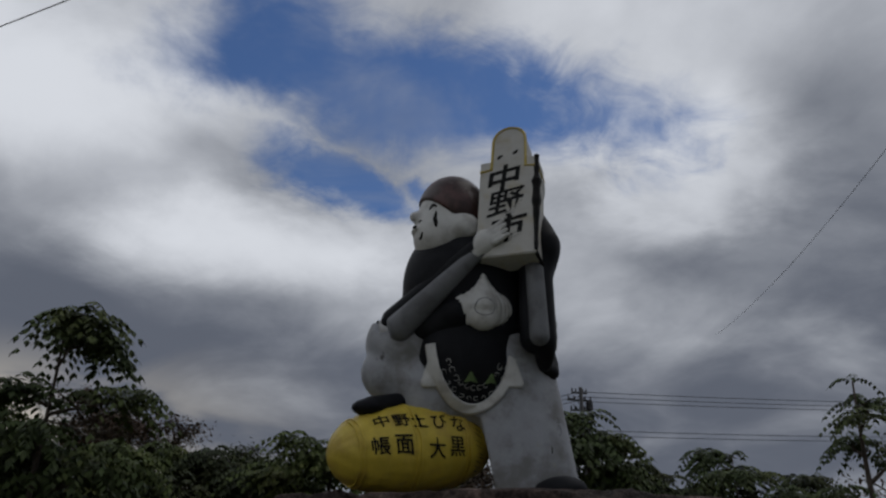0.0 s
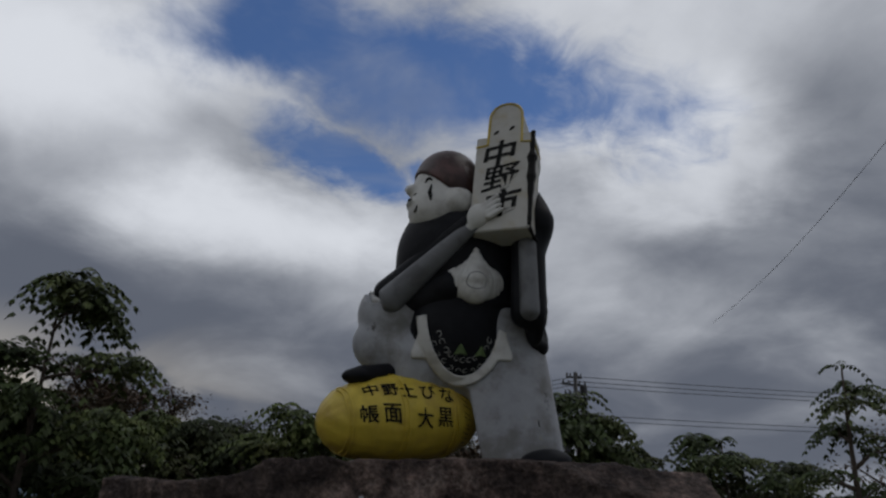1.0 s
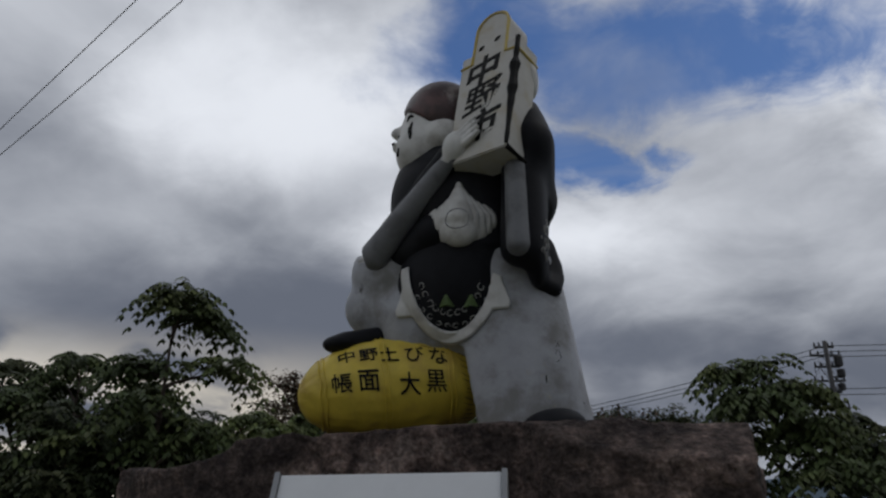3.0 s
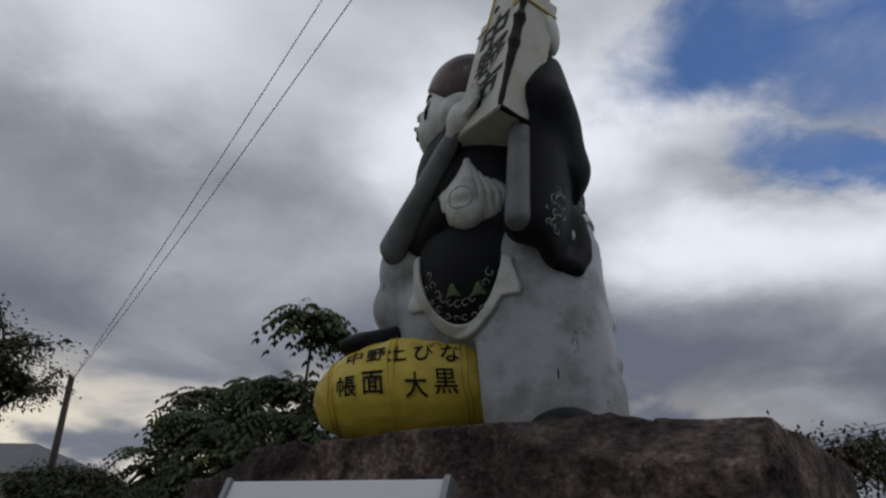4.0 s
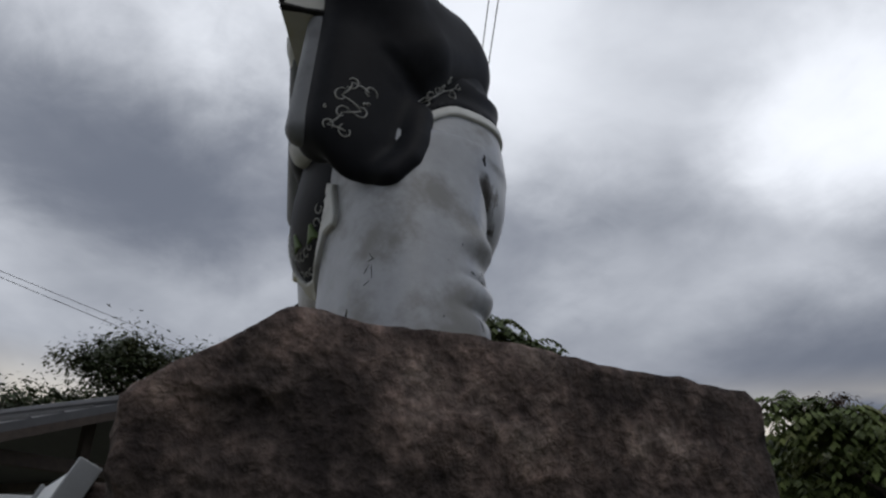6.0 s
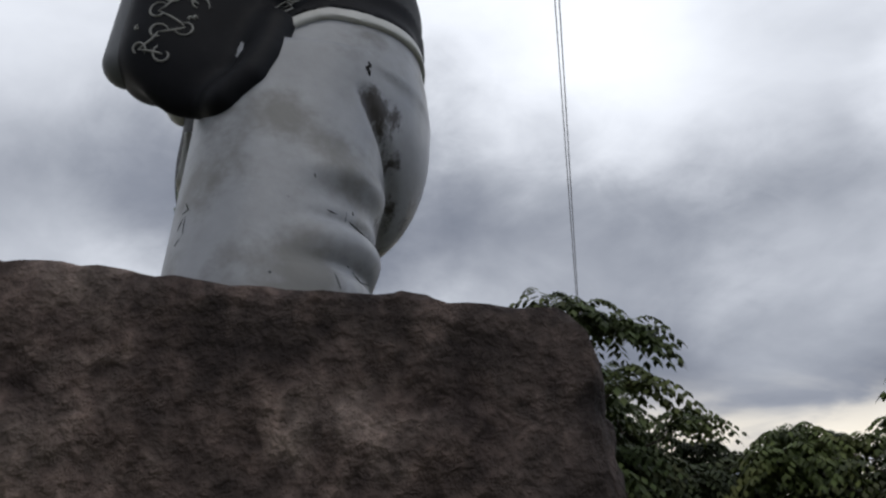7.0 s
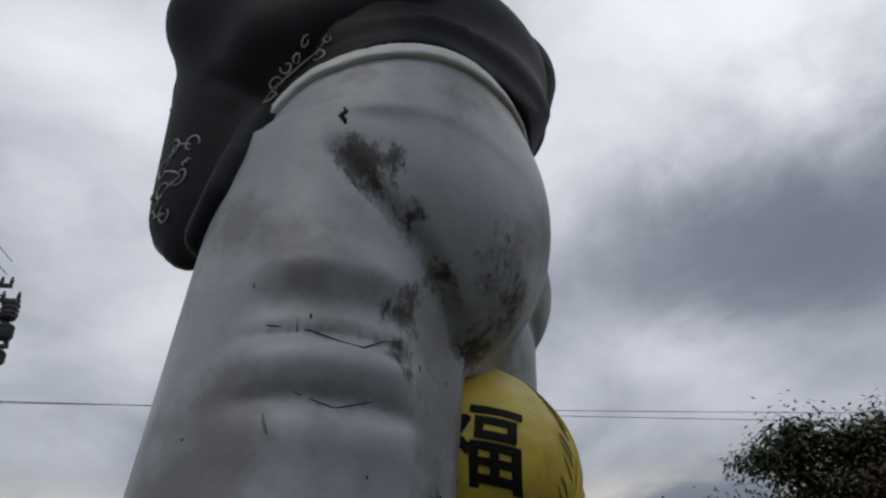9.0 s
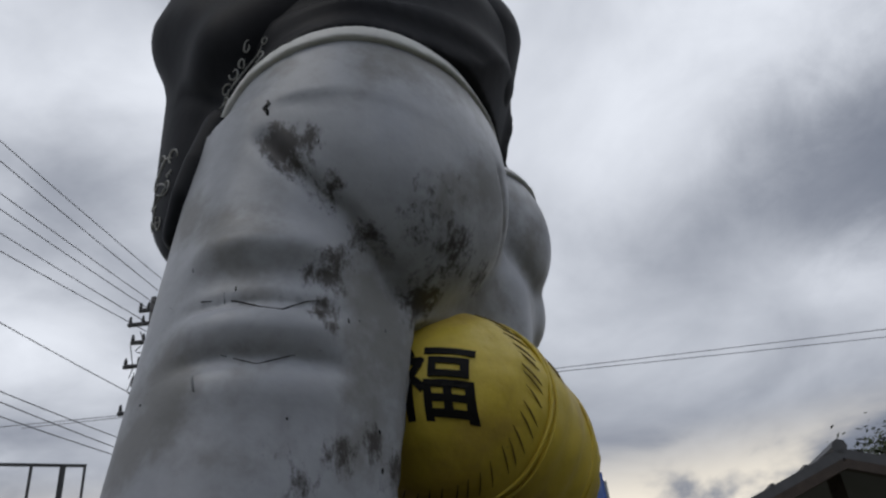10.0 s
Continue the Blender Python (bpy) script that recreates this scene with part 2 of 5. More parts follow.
def tint_spots(mat, spots, colour):
    """Tints in blotches of their own shape, thickest about the given places."""
    nt = mat.node_tree
    N, L = nt.nodes.new, nt.links.new
    bsdf = nt.nodes["Principled BSDF"]
    before = bsdf.inputs["Base Color"].links[0].from_socket
    tc = N("ShaderNodeTexCoord")
    total = None
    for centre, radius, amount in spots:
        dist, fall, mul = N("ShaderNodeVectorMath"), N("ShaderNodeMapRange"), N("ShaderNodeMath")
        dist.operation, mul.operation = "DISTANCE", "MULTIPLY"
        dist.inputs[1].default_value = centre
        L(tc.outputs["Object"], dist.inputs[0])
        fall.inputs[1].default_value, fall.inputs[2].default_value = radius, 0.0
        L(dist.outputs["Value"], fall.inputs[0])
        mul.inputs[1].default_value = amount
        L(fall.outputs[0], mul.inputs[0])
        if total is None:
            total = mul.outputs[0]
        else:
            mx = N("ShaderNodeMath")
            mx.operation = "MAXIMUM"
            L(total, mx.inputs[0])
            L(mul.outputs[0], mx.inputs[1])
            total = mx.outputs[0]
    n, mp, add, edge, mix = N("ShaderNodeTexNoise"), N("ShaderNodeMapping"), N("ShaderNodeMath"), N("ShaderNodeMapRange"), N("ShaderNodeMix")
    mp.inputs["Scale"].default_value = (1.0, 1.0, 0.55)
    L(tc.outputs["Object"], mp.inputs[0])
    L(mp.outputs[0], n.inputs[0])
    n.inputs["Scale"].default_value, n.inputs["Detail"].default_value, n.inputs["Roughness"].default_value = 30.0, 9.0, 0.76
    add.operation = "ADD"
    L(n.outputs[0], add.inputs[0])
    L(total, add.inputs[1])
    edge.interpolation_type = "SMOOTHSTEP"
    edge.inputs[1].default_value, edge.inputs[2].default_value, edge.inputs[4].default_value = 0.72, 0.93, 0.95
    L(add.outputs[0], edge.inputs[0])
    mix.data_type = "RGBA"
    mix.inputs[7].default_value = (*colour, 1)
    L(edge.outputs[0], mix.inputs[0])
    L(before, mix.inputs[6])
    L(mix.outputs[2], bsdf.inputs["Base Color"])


# soot and mould; the spots under the seat also hold painted shade
tint_spots(GREY, [((0.555, 0.345, 0.975), 0.11, 0.70), ((0.51, 0.415, 0.965), 0.09, 0.52), ((0.53, 0.37, 0.905), 0.11, 0.50), ((0.45, 0.42, 0.83), 0.12, 0.40), ((0.34, 0.44, 0.72), 0.12, 0.42), ((0.42, 0.395, 0.645), 0.10, 0.46), ((0.44, 0.385, 0.59), 0.11, 0.52), ((0.455, 0.41, 0.51), 0.09, 0.58), ((0.435, 0.40, 0.46), 0.06, 0.44), ((0.13, 0.42, 0.61), 0.16, 0.50), ((0.11, 0.53, 0.73), 0.24, 0.40), ((0.20, 0.52, 0.80), 0.32, 0.33), ((-0.10, 0.47, 0.72), 0.16, 0.40), ((0.40, 0.375, 0.17), 0.12, 0.42), ((0.30, 0.38, 0.21), 0.12, 0.42), ((0.51, 0.36, 0.09), 0.16, 0.34), ((0.20, 0.37, 0.15), 0.16, 0.42), ((-0.73, 0.015, 1.01), 0.10, 0.40), ((0.60, 0.2, 0.75), 0.4, 0.14)], (0.035, 0.029, 0.024))
tint_spots(GREY, [((0.50, -0.36, 0.30), 0.40, 0.34), ((0.25, -0.38, 0.55), 0.30, 0.26), ((-0.1, -0.1, 0.62), 0.25, 0.34)], (0.36, 0.33, 0.20))
tint_spots(HAIR, [((-0.05, -0.20, 2.30), 0.14, 0.42), ((-0.22, -0.20, 2.42), 0.08, 0.36)], (0.16, 0.13, 0.12))
# darker brown blotches low on the bale's front and far end
tint_spots(YELLOW, [((0.45, 0.3, -0.25), 0.3, 0.26), ((0.2, -0.3, -0.3), 0.25, 0.2)], (0.10, 0.07, 0.03))


def leaf_material(name, base, tip, rough=0.5):
    m = material(name, base, rough, vary=0.3, scale=3.0, second=tip, second_amount=0.4, second_scale=0.9, bump=0.0, random_tone=0.4, spec=0.2)
    b = m.node_tree.nodes["Principled BSDF"]
    b.inputs["Transmission Weight"].default_value = 0.0
    return m


LEAF = leaf_material("green leaves", (0.050, 0.070, 0.024), (0.090, 0.105, 0.034), 0.62)
LEAF_LIGHT = leaf_material("light green leaves", (0.075, 0.10, 0.028), (0.12, 0.13, 0.04), 0.62)
LEAF_DARK = leaf_material("dark green leaves", (0.040, 0.053, 0.022), (0.066, 0.070, 0.028), 0.62)
LEAF_RED = leaf_material("reddish autumn leaves", (0.075, 0.048, 0.032), (0.055, 0.055, 0.026), 0.62)


# ------------------------------------------------------------------ building helpers
def part(name, bm, mat, parent=None, label="", smooth=False):
    me = bpy.data.meshes.new(name)
    bm.to_mesh(me)
    bm.free()
    for mt in mat if isinstance(mat, (list, tuple)) else [mat]:
        me.materials.append(mt)
    if smooth:
        me.polygons.foreach_set("use_smooth", [True] * len(me.polygons))
    ob = new(name, me)
    if parent is not None:
        ob.parent = parent
    if label:
        tagged(ob, label)
    return ob


def thing(name, at, label, category, group="", kind="", turn=0.0):
    ob = new(name)
    ob.matrix_world = pose(*at, 0, 0, turn)
    return tagged(ob, label, category, group, kind)


def box(bm, lo, hi, bevel=0.0):
    r = bmesh.ops.create_cube(bm, size=1.0)
    size = [h - l for l, h in zip(lo, hi)]
    mid = [(h + l) / 2 for l, h in zip(lo, hi)]
    for v in r["verts"]:
        v.co = Vector([c * s + m for c, s, m in zip(v.co, size, mid)])
    if bevel:
        edges = list({e for v in r["verts"] for e in v.link_edges})
        bmesh.ops.bevel(bm, geom=edges, offset=bevel, segments=2, affect="EDGES", profile=0.5)
    return r["verts"]


def tube(bm, pts, radii, sides=8, cap=True):
    """A round tube along pts."""
    rings = []
    n = len(pts)
    side = None
    for i, p in enumerate(pts):
        p = Vector(p)
        d = (Vector(pts[min(i + 1, n - 1)]) - Vector(pts[max(i - 1, 0)])).normalized()
        if side is None:
            side = d.orthogonal().normalized()
        else:
            side = (side - d * side.dot(d)).normalized()
        up = d.cross(side)
        r = radii[i] if isinstance(radii, (list, tuple)) else radii
        rings.append([bm.verts.new(p + (side * math.cos(a) + up * math.sin(a)) * r) for a in [2 * math.pi * k / sides for k in range(sides)]])
    for a, b in zip(rings, rings[1:]):
        for k in range(sides):
            bm.faces.new((a[k], a[(k + 1) % sides], b[(k + 1) % sides], b[k]))
    if cap:
        bm.faces.new(rings[0][::-1])
        bm.faces.new(rings[-1])


# solid shapes as distance functions on arrays of points
def s_ell(p, c, r, turn=(0, 0, 0)):
    q = p - np.array(c)
    if any(turn):
        q = q @ np.array(Euler([radians(a) for a in turn]).to_matrix())
    r = np.array(r)
    k0 = np.linalg.norm(q / r, axis=-1)
    k1 = np.linalg.norm(q / r**2, axis=-1) + 1e-9
    return k0 * (k0 - 1) / k1


def s_cap(p, a, b, ra, rb=None, flat=(1, 1, 1)):
    rb = ra if rb is None else rb
    f = np.array(flat)
    q, a, b = p / f, np.array(a) / f, np.array(b) / f
    d = b - a
    h = np.clip(((q - a) @ d) / (d @ d), 0, 1)
    return (np.linalg.norm(q - a - h[..., None] * d, axis=-1) - (ra + (rb - ra) * h)) * min(flat)


def s_col(p, z0, z1, c0, c1, r0, r1, power=2.4):
    """An upright column of oval section, from c0, r0 at z0 to c1, r1 at z1."""
    h = np.clip((p[..., 2] - z0) / (z1 - z0), 0, 1)
    cx, cy = c0[0] + (c1[0] - c0[0]) * h, c0[1] + (c1[1] - c0[1]) * h
    rx, ry = r0[0] + (r1[0] - r0[0]) * h, r0[1] + (r1[1] - r0[1]) * h
    k = (np.abs((p[..., 0] - cx) / rx) ** power + np.abs((p[..., 1] - cy) / ry) ** power) ** (1 / power)
    side = (k - 1) * np.minimum(rx, ry)
    return np.maximum(side, np.maximum(z0 - p[..., 2], p[..., 2] - z1))


def s_box(p, c, half, r, turn=(0, 0, 0)):
    q = p - np.array(c)
    if any(turn):
        q = q @ np.array(Euler([radians(a) for a in turn]).to_matrix())
    q = np.abs(q) - (np.array(half) - r)
    return np.linalg.norm(np.maximum(q, 0), axis=-1) + np.minimum(q.max(-1), 0) - r


def s_plane(p, at, n):
    n = np.array(n, float)
    return (p - np.array(at)) @ (n / np.linalg.norm(n))


def blend(k, *ds):
    d = ds[0]
    for e in ds[1:]:
        h = np.clip(0.5 + 0.5 * (e - d) / k, 0, 1)
        d = e * (1 - h) + d * h - k * h * (1 - h)
    return d


def carve(k, a, b):
    return -blend(k, -a, b)


def skin(f, lo, hi, h):
    """Vertices and quads of the surface f = 0 within a box, cells of size h."""
    n = [int(math.ceil((b - a) / h)) + 1 for a, b in zip(lo, hi)]
    ax = [lo[i] + h * np.arange(n[i]) for i in range(3)]
    g = np.stack(np.meshgrid(*ax, indexing="ij"), -1)
    v = f(g)
    inside = v < 0
    corners = [(i, j, k) for i in (0, 1) for j in (0, 1) for k in (0, 1)]
    cut = lambda a, o: a[o[0]:n[0] - 1 + o[0], o[1]:n[1] - 1 + o[1], o[2]:n[2] - 1 + o[2]]
    some = np.zeros([m - 1 for m in n], bool)
    every = np.ones_like(some)
    for o in corners:
        c = cut(inside, o)
        some |= c
        every &= c
    cells = np.argwhere(some & ~every)
    index = -np.ones(some.shape, int)
    index[tuple(cells.T)] = np.arange(len(cells))
    total, count = np.zeros((len(cells), 3)), np.zeros(len(cells))
    for a in corners:
        for axis in range(3):
            if a[axis]:
                continue
            b = list(a)
            b[axis] = 1
            va, vb = v[tuple((cells + a).T)], v[tuple((cells + b).T)]
            m = (va < 0) != (vb < 0)
            w = np.where(m, va / np.where(m, va - vb, 1), 0)
            pos = cells + np.array(a, float)
            pos[:, axis] += w
            total += pos * m[:, None]
            count += m
    verts = np.array(lo) + h * total / count[:, None]
    for _ in range(2):
        d = f(verts)
        e = h * 0.2
        grad = np.stack([f(verts + e * u) - d for u in np.eye(3)], -1) / e
        g2 = (grad**2).sum(-1)
        step = np.clip(d / np.maximum(g2, 0.25), -h * 0.5, h * 0.5)
        verts = verts - step[:, None] * grad
    quads = []
    for axis in range(3):
        b, c = (axis + 1) % 3, (axis + 2) % 3
        sl_a = [slice(None)] * 3
        sl_b = [slice(None)] * 3
        sl_a[axis], sl_b[axis] = slice(0, -1), slice(1, None)
        change = np.argwhere(inside[tuple(sl_a)] != inside[tuple(sl_b)])
        ok = (change[:, b] > 0) & (change[:, c] > 0) & (change[:, b] < n[b] - 1) & (change[:, c] < n[c] - 1)
        change = change[ok]
        first = inside[tuple(change.T)]
        q = []
        for db, dc in ((-1, -1), (0, -1), (0, 0), (-1, 0)):
            t = change.copy()
            t[:, b] += db
            t[:, c] += dc
            q.append(index[tuple(t.T)])
        q = np.stack(q, -1)
        q[~first] = q[~first][:, ::-1]
        quads.append(q)
    return verts, np.concatenate(quads)


def on_surface(f, pts, rounds=6):
    """Moves points onto the surface f = 0; returns them and the normals."""
    p = np.array(pts, float)
    for _ in range(rounds):
        d = f(p)
        grad = np.stack([f(p + 1e-3 * u) - d for u in np.eye(3)], -1) / 1e-3
        p = p - np.clip(d, -0.05, 0.05)[:, None] * grad / np.maximum((grad**2).sum(-1, keepdims=True), 0.2)
    return p, grad / np.linalg.norm(grad, axis=-1, keepdims=True)


class Clay:
    """Gathers skins and tubes of several paints into one mesh."""

    def __init__(self, materials):
        self.materials, self.v, self.f, self.m, self.count = materials, [], [], [], 0

    def add(self, verts, faces, mat):
        self.v.append(np.asarray(verts, float))
        self.f += [[int(i) + self.count for i in face] for face in faces]
        self.m += [self.materials.index(mat)] * len(faces)
        self.count += len(verts)

    def solid(self, f, lo, hi, h, mat):
        self.add(*skin(f, lo, hi, h), mat)

    def bm(self, b, mat):
        b.verts.ensure_lookup_table()
        b.verts.index_update()
        self.add([v.co[:] for v in b.verts], [[v.index for v in f.verts] for f in b.faces], mat)
        b.free()

    def mesh(self, name):
        me = bpy.data.meshes.new(name)
        me.from_pydata(np.concatenate(self.v).tolist(), [], self.f)
        for mt in self.materials:
            me.materials.append(mt)
        me.polygons.foreach_set("material_index", self.m)
        me.polygons.foreach_set("use_smooth", [True] * len(me.polygons))
        me.update()
        return me


# ------------------------------------------------------------------ ground and distance
def ground():
    bm = bmesh.new()
    rings = [0, 3, 6, 10, 16, 30, 60, 150, 400, 1200, 3500]
    last = [bm.verts.new((1, 5, 0))]
    for r in rings[1:]:
        ring = []
        for k in range(48):
            a = 2 * math.pi * k / 48
            p = Vector((1 + r * math.cos(a), 5 + r * math.sin(a), 0))
            p.z = 0.05 * noise.noise(p * 0.3) if r < 60 else 0
            ring.append(bm.verts.new(p))
        for k in range(48):
            if len(last) == 1:
                bm.faces.new((last[0], ring[k], ring[(k + 1) % 48]))
            else:
                bm.faces.new((last[k], ring[k], ring[(k + 1) % 48], last[(k + 1) % 48]))
        last = ring
    return tagged(part("ground", bm, GRASS, smooth=True), "rough grass and gravel round the boulder", "ground", kind="structure")


def hills():
    bm = bmesh.new()
    low, high = [], []
    for k in range(181):
        a = 2 * math.pi * k / 180
        d = Vector((math.cos(a), math.sin(a), 0))
        h = 90 + 60 * noise.noise(d * 2.3 + Vector((4, 1, 0))) + 22 * noise.noise(d * 9)
        low.append(bm.verts.new(d * 2300 + Vector((0, 0, -5))))
        high.append(bm.verts.new(d * 2500 + Vector((0, 0, h))))
    for k in range(180):
        bm.faces.new((low[k], low[k + 1], high[k + 1], high[k]))
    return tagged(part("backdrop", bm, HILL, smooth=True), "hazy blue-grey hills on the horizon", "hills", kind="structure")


ground()
hills()


# ------------------------------------------------------------------ the boulder
def rock_form(p):
    base = s_box(p, (0.980, 5.3, 0.733), (1.620, 0.940, 1.133), 0.24)
    right = s_box(p, (2.110, 5.0, 0.700), (0.800, 0.956, 1.150), 0.11, (-0.03, 0.0, -4.1))
    left = s_box(p, (-0.177, 5.3, 0.561), (1.270, 0.826, 1.161), 0.30)
    back = s_box(p, (0.900, 5.8, 0.400), (1.200, 0.500, 1.050), 0.3)
    d = blend(0.15, np.maximum(base, s_plane(p, (-0.384, 5.0, 1.580), (-0.833, 0.118, 0.713))), right)
    d = blend(0.2, d, left, back)
    # the worked face for the panel, and the swell beside it
    face = s_plane(p, (0.900, 5.0, 1.568), (-0.088, -0.422, -0.016)) - 0.20 * np.clip((p[..., 0] - 1.57) / 0.25, 0, 1)
    d = np.maximum(d, face)
    d = np.maximum(d, s_plane(p, (0.042, 4.5, 1.394), (-0.631, -0.658, 0.098)))
    d = np.maximum(d, s_plane(p, (2.162, 5.1, 1.815), (0.055, 0.060, 0.973)))
    d = np.maximum(d, s_plane(p, (1.963, 4.8, 1.833), (-0.030, -0.236, 1.005)))
    d = np.maximum(d, s_plane(p, (2.780, 5.5, 1.787), (0.150, 0.080, 0.970)))
    d = np.maximum(d, s_plane(p, (2.887, 5.86, 1.713), (0.101, 1.1, 0.785)))
    d = np.maximum(d, s_plane(p, (2.050, 5.5, 1.815), (0.000, 0.090, 0.990)))
    d = np.maximum(d, s_plane(p, (1.152, 4.7, 1.783), (0.001, -0.430, 0.597)))
    d = np.maximum(d, s_plane(p, (2.915, 5.7, 1.55), (0.890, -0.155, 0.05)))
    q = p.reshape(-1, 3)
    w = np.zeros(len(q))
    for amp, freq, sx, sy, sz in ((0.034, 2.1, 1.1, 4.0, 2.2), (0.020, 4.7, 0.3, 2.7, 5.0), (0.013, 9.7, 2.2, 0.4, 1.3), (0.008, 19.0, 5.2, 3.4, 0.3), (0.006, 37.0, 1.2, 0.4, 2.3), (0.004, 71.0, 4.2, 2.4, 0.3)):
        u, v, t = q[:, 0] * freq + sx, q[:, 1] * freq + sy, q[:, 2] * freq * 1.15 + sz
        s = np.sin(u + 1.3 * np.sin(v * 0.9 + t * 0.4)) * np.sin(v + 1.1 * np.sin(t * 0.8 + u * 0.5)) + 0.6 * np.sin(t + 1.2 * np.sin(u * 0.7 + v * 0.3))
        w += amp * (np.abs(s) - 0.5)
    w = np.where((np.hypot(p[..., 0] - 1.2, p[..., 1] - 5.45) < 0.85).ravel() & (p[..., 2].ravel() > 1.6), w * 0.45, w)
    w = np.where((p[..., 0].ravel() > 2.3) & (p[..., 2].ravel() > 1.60), w * 0.45, w)
    # the bulge of the front that carries the panel, cut flat behind it
    ledge = np.maximum(s_box(p, (0.98, 4.62, 0.70), (0.56, 0.58, 0.83), 0.10), -s_plane(p, (0.98, 4.5, 1.575), (-0.032, 0.913, -0.407)) + 0.040)
    return blend(0.05, d + w.reshape(d.shape), ledge + 0.2 * w.reshape(d.shape))


def boulder():
    clay = Clay([ROCK])
    clay.solid(rock_form, (-1.3, 4.0, -0.1), (3.1, 6.6, 2.0), 0.022, ROCK)
    return tagged(new("boulder", clay.mesh("boulder")), "large rough brown boulder carrying a painted statue", "boulder")


boulder()


# ------------------------------------------------------------------ the statue
BASE = Vector((1.25, 5.45, 1.82))


def trousers_body(p):
    leg = s_col(p, -0.119, 1.15, (0.376, 0.063), (0.225, 0.124), (0.409, 0.297), (0.368, 0.315), 2.6)
    leg = np.minimum(leg, s_col(p, 1.13, 1.50, (0.232, 0.182), (0.181, 0.226), (0.335, 0.363), (0.296, 0.327), 2.4))
    hips = s_ell(p, (0.085, 0.222, 1.083), (0.467, 0.410, 0.489))
    butt_l = s_ell(p, (0.192, 0.313, 0.977), (0.323, 0.294, 0.403), (0.000, 32.1, -0.000))
    butt_r = s_ell(p, (-0.504, 0.174, 1.142), (0.329, 0.256, 0.321))
    knee = s_ell(p, (-0.507, 0.140, 0.915), (0.357, 0.174, 0.269), (-0.000, -0.7, 0.000))
    shin = s_cap(p, (-0.367, 0.136, 0.806), (-0.417, 0.153, 0.452), 0.26, 0.20)
    # slack folds at the back of the knee, and the side that leans on the bale
    z = p[..., 2]
    leg = np.maximum(leg, s_plane(p, (0.02, -0.20, 0.30), (-1.0, 0.27, -0.20)) - 1.5 * np.maximum(z - 0.55, 0))
    bell = lambda c, w: np.exp(-(((z - c) / w) ** 2))
    around = np.arctan2(p[..., 1] - 0.08, p[..., 0] - 0.26)
    where = np.exp(-(((around - 0.68) / 0.46) ** 4))
    leg = leg - 0.68 * where * (0.030 * bell(0.672, 0.050) - 0.016 * bell(0.580, 0.045) - 0.022 * bell(0.508, 0.016) + 0.028 * bell(0.450, 0.045) - 0.026 * bell(0.368, 0.022) + 0.014 * bell(0.300, 0.05))
    hips = blend(0.10, hips, s_ell(p, (-0.023, 0.193, 1.258), (0.484, 0.329, 0.219)))
    crotch = s_ell(p, (-0.147, 0.130, 0.684), (0.357, 0.234, 0.216))
    body = blend(0.10, hips, leg, crotch)
    body = blend(0.10, body, knee, shin)
    body = blend(0.03, body, blend(0.03, butt_l, butt_r))
    line = [(0.585, 0.315, 0.995), (0.53, 0.360, 0.90), (0.467, 0.397, 0.835), (0.40, 0.433, 0.773), (0.335, 0.440, 0.71), (0.255, 0.427, 0.656), (0.205, 0.405, 0.60)]
    crease = np.minimum.reduce([s_cap(p, a, c, 0.010) for a, c in zip(line, line[1:])])
    body = carve(0.045, body, crease)
    line = [(-0.075, 0.605, 1.03), (-0.127, 0.575, 0.954), (-0.177, 0.515, 0.859), (-0.20, 0.463, 0.809), (-0.142, 0.415, 0.70)]
    cleft = np.minimum.reduce([s_cap(p, a, c, 0.006) for a, c in zip(line, line[1:])])
    return carve(0.025, body, cleft)


def waist(p):
    dip = np.minimum(1.3 * np.maximum(0.20 - p[..., 1], 0) ** 1.5, 0.10)
    return p[..., 2] - 1.298 - 0.10 * p[..., 1] + dip


def trousers(p):
    return np.maximum(trousers_body(p), waist(p))


def waistband(p):
    return -blend(0.008, 0.016 - trousers_body(p), 0.027 - np.abs(waist(p)), p[..., 1] + 0.0)


def robe(p):
    torso = s_ell(p, (-0.020, 0.149, 1.620), (0.531, 0.451, 0.570))
    chest = s_ell(p, (0.020, -0.020, 1.300), (0.360, 0.240, 0.400))
    flap = s_ell(p, (-0.060, 0.060, 1.000), (0.420, 0.330, 0.450))
    neck = s_cap(p, (-0.100, 0.100, 1.850), (-0.150, 0.060, 2.000), 0.25, 0.2)
    skirt = np.maximum(trousers_body(p) - 0.01, -waist(p) + 0.027)
    skirt = np.maximum(skirt, p[..., 2] - 1.6)
    d = blend(0.10, torso, neck, s_ell(p, (-0.098, 0.343, 1.739), (0.384, 0.296, 0.233)))
    d = blend(0.05, d, skirt)
    d = blend(0.08, d, s_ell(p, (-0.058, 0.254, 1.497), (0.453, 0.373, 0.300)))
    # a roll of cloth over the waistband
    w = waist(p)
    d = d + np.clip(p[..., 1] * 5, 0, 1) * (0.006 * np.exp(-(((w - 0.105) / 0.03) ** 2)) - 0.010 * np.exp(-(((w - 0.17) / 0.05) ** 2)))
    d = np.maximum(d, np.minimum(0.030 - w, p[..., 1] - 0.05))
    # no wider than the hips where it meets the band
    d = np.maximum(d, np.minimum(trousers_body(p) - 0.012 - 0.9 * np.maximum(w, 0), p[..., 1] - 0.05))
    return blend(0.06, d, chest, flap)


